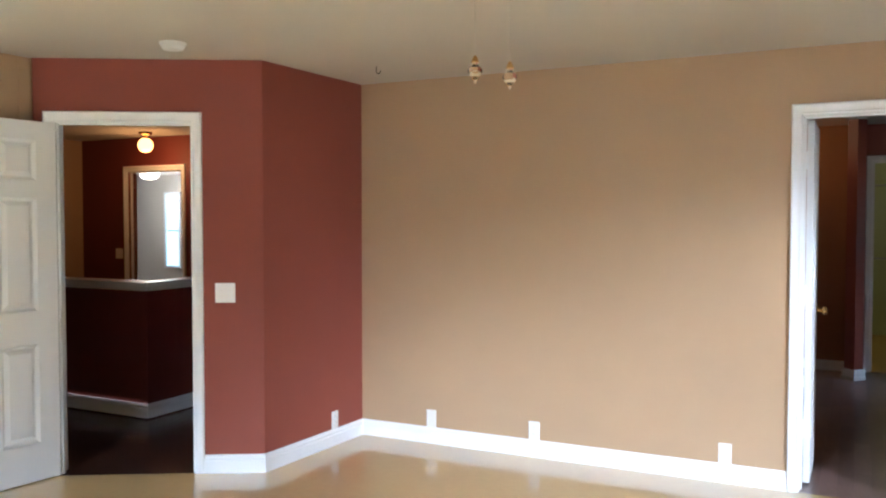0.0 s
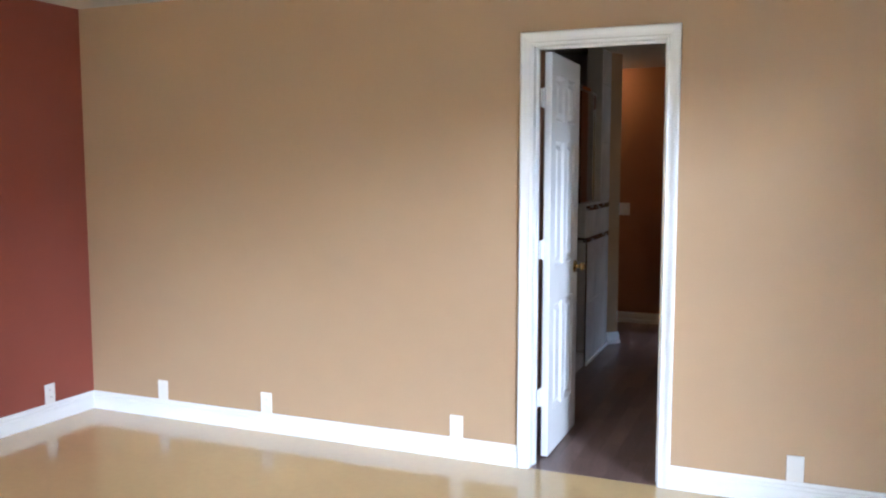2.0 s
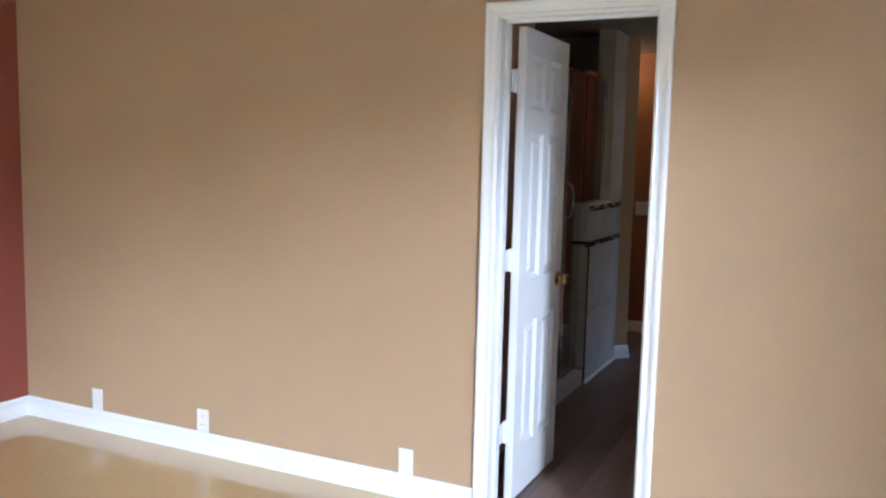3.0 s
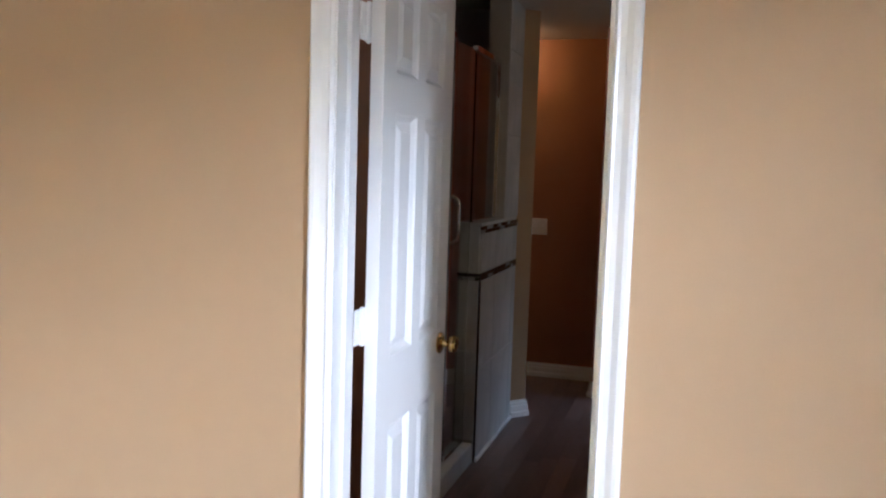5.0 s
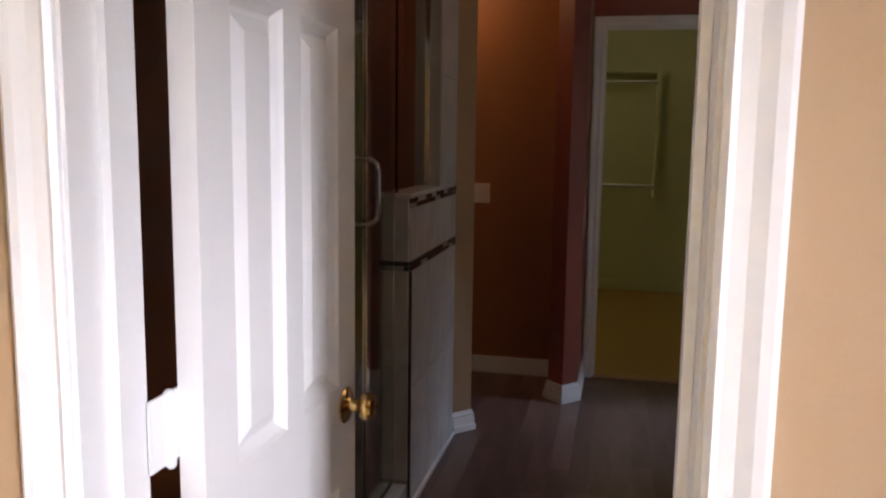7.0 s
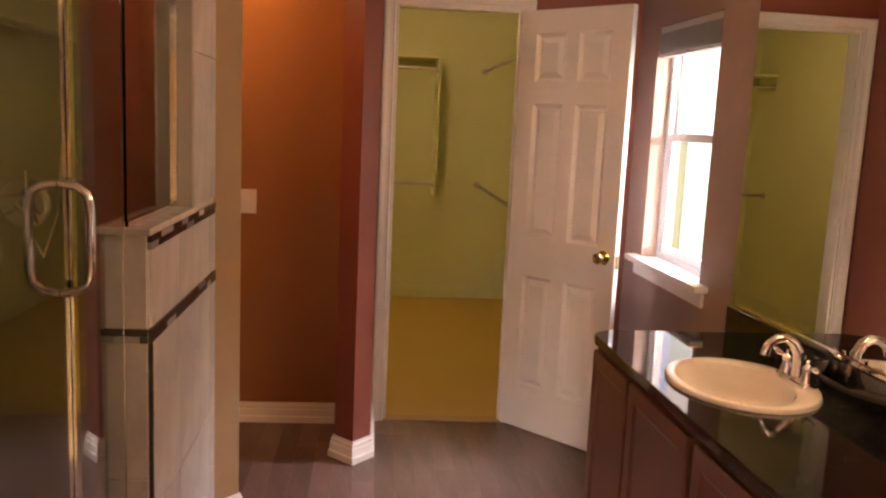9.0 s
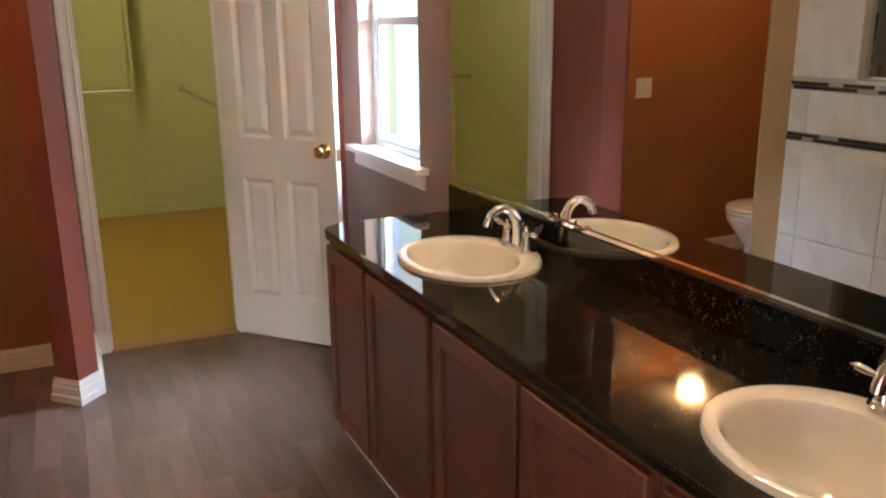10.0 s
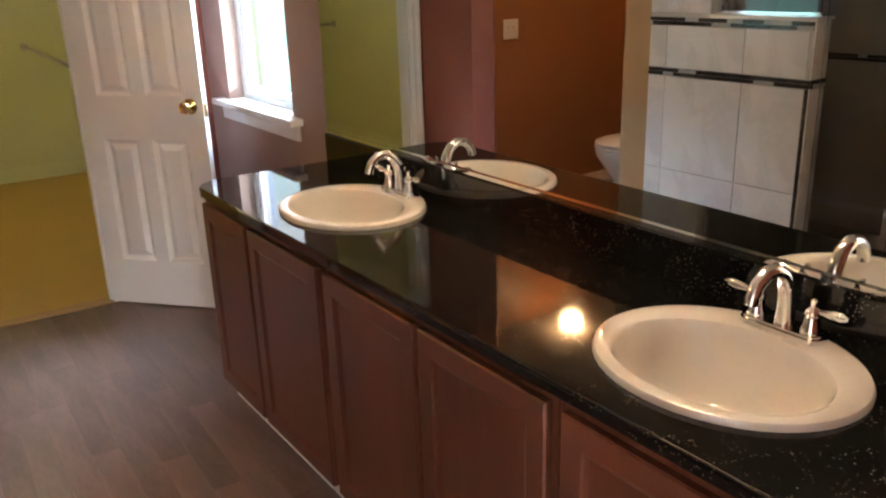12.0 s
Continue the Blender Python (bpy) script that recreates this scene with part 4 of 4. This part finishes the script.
    box(bm, -0.013, 0.013, GY - PY0 - 0.020, GY - PY0 - 0.001, PZ + 0.0145, 2.05)
    box(bm, -0.013, 0.013, -0.005, GY - PY0, 2.0505, 2.075)
    part("frame", bm, "chrome", scr, "polished chrome channel")
    side = thing("shower_side_panel", pose(gx, 1.85, 0.10), "narrow clear glass panel beside the shower door", "shower screen")
    part("glass", boxed(-0.004, 0.004, 0.012, PY0 - 1.85 - 0.02, 0.015, 1.95), "clear_glass", side)
    bm = bmesh.new()
    box(bm, -0.011, 0.011, -0.012, 0.012, 0.0, 1.95)
    box(bm, -0.011, 0.011, 0.013, PY0 - 1.85 - 0.02, 0.0, 0.014)
    part("frame", bm, "chrome", side, "polished chrome post")
    dr = thing("shower_door", pose(gx, 1.04, 0.11), "clear glass shower door with a chrome loop handle", "shower door")
    part("glass", boxed(-0.004, 0.004, 0.02, 0.795, 0.01, 1.93), "clear_glass", dr)
    bm = bmesh.new()
    box(bm, -0.011, 0.011, 0.0, 0.02, 0, 1.94)
    box(bm, -0.013, 0.013, 0.0, 0.80, 1.9405, 1.965)
    part("frame", bm, "chrome", dr, "polished chrome edge")
    for s in (-1, 1):
        p = [(0.004 * s, 0.755, 1.03), (0.035 * s, 0.755, 1.035), (0.055 * s, 0.755, 1.05), (0.060 * s, 0.755, 1.075), (0.060 * s, 0.755, 1.20), (0.055 * s, 0.755, 1.225), (0.035 * s, 0.755, 1.24), (0.004 * s, 0.755, 1.245)]
        part("handle", tube(bmesh.new(), p, 0.009, 12), "chrome", dr, "chrome pull handle", smooth=True)
    # taps on the far shower wall
    va = thing("shower_valve", pose(-1.16, 3.045, 1.17, 90), "round chrome shower valve with lever", "shower valve")
    part("escutcheon", lathe(bmesh.new(), [(0, 0.012), (0.03, 0.012), (0.075, 0.008), (0.085, 0.0)], Matrix(), 28), "chrome", va, smooth=True)
    part("lever", tube(bmesh.new(), [(0, 0, 0.01), (0, 0, 0.05), (0.02, -0.02, 0.06), (0.06, -0.06, 0.06)], [0.02, 0.018, 0.01, 0.006], 12), "chrome", va, smooth=True)
    hs = thing("hand_shower", pose(-0.98, 3.045, 1.3), "chrome hand shower on a vertical slide bar", "hand shower")
    part("slide_bar", tube(bmesh.new(), [(0, -0.05, 0), (0, -0.05, 0.72)], 0.010, 12), "chrome", hs, smooth=True)
    for z in (0.02, 0.70):
        part("bracket", tube(bmesh.new(), [(0, 0, z), (0, -0.055, z)], 0.014, 12), "chrome", hs, smooth=True)
    part("head", lathe(bmesh.new(), [(0.012, 0.03), (0.045, 0.0), (0.05, -0.012), (0, -0.014)], Matrix.Translation((0, -0.15, 0.6)) @ pose(0, 0, 0, 35), 20), "chrome", hs, smooth=True)
    part("grip", tube(bmesh.new(), [(0, -0.055, 0.45), (0, -0.08, 0.55), (0, -0.14, 0.62)], 0.011, 12), "chrome", hs, smooth=True)
    part("hose", tube(bmesh.new(), [(0.0, -0.055, 0.45), (-0.02, -0.06, 0.2), (-0.05, -0.06, -0.15), (-0.10, -0.06, -0.3), (-0.15, -0.05, -0.2), (-0.17, -0.01, -0.02)], 0.007, 10), "chrome", hs, smooth=True)


shower()


# ---- toilet ----
def toilet(m):
    """Bowl points along +x, tank at the back."""
    ob = thing("toilet", m, "white porcelain toilet with closed lid in the alcove", "toilet")

    def oval(z, cx, a, b, n=32):
        return [Vector((cx + a * math.cos(2 * math.pi * k / n), b * math.sin(2 * math.pi * k / n), z)) for k in range(n)]

    def loft(rows):
        bm = bmesh.new()
        rs = [[bm.verts.new(p) for p in r] for r in rows]
        for a, b in zip(rs, rs[1:]):
            for k in range(len(a)):
                bm.faces.new((a[k], a[(k + 1) % len(a)], b[(k + 1) % len(a)], b[k]))
        bm.faces.new(rs[0][::-1])
        bm.faces.new(rs[-1])
        return bm

    part("bowl", loft([oval(0.0, 0.36, 0.24, 0.11), oval(0.05, 0.36, 0.22, 0.10), oval(0.18, 0.38, 0.20, 0.10), oval(0.28, 0.42, 0.24, 0.15), oval(0.35, 0.45, 0.26, 0.18), oval(0.385, 0.45, 0.265, 0.185)]), "porcelain", ob, smooth=True)
    part("seat", loft([oval(0.388, 0.45, 0.255, 0.18), oval(0.390, 0.45, 0.265, 0.188), oval(0.402, 0.45, 0.265, 0.188), oval(0.405, 0.45, 0.26, 0.183)]), "porcelain", ob, smooth=True)
    part("lid", loft([oval(0.410, 0.45, 0.258, 0.182), oval(0.414, 0.45, 0.266, 0.19), oval(0.424, 0.45, 0.262, 0.187), oval(0.432, 0.45, 0.22, 0.15)]), "porcelain", ob, smooth=True)
    part("tank", boxed(0.01, 0.19, -0.22, 0.22, 0.37, 0.72, bev=0.02), "porcelain", ob, smooth=True)
    part("tank_lid", boxed(0.0, 0.20, -0.23, 0.23, 0.722, 0.755, bev=0.01), "porcelain", ob, smooth=True)
    part("flush_lever", tube(bmesh.new(), [(0.19, -0.15, 0.65), (0.205, -0.15, 0.65), (0.21, -0.08, 0.64)], 0.006, 10), "chrome", ob, smooth=True)


toilet(pose(-1.60, 3.66, 0))


# ---- plank floors ----
def planks(name, x0, x1, y0, y1, material, label, w=0.088, length=0.74, seed=2, outline=None):
    rnd = random.Random(seed)
    sub = structure(name, boxed(x0, x1, y0, y1, -0.1, -0.008), "dark_slot", label, "floor")
    meshes = {}
    x = x0
    while x < x1 - 0.005:
        ww = min(w, x1 - x)
        y = y0 - rnd.uniform(0, length)
        while y < y1:
            a, b = max(y, y0), min(y + length, y1)
            if b - a > 0.01:
                key = (round(ww, 3), round(b - a, 3))
                if key not in meshes:
                    bm = bmesh.new()
                    g, q = 0.0001, 0.0002
                    lo = [bm.verts.new((px, py, -0.008)) for px, py in ((g, g), (ww - g, g), (ww - g, b - a - g), (g, b - a - g))]
                    mi = [bm.verts.new((v.co.x, v.co.y, -0.0004)) for v in lo]
                    hi = [bm.verts.new((px, py, 0.0)) for px, py in ((g + q, g + q), (ww - g - q, g + q), (ww - g - q, b - a - g - q), (g + q, b - a - g - q))]
                    bm.faces.new(hi)
                    for r, s in ((lo, mi), (mi, hi)):
                        for k in range(4):
                            bm.faces.new((r[k], r[(k + 1) % 4], s[(k + 1) % 4], s[k]))
                    meshes[key] = mesh_of("plank", bm, material)
                o = new("plank", meshes[key])
                o.parent = sub
                o.location = (x, a, 0)
            y += length
        x += ww


planks("floor_5", PX - 0.12, MX, 0.0, YC - 0.012, "wood_plank", "grey-brown wood plank bathroom floor")
planks("floor_6", -2.0, PX - 0.12, 3.2, YC - 0.04, "wood_plank", "grey-brown wood plank alcove floor", seed=5)
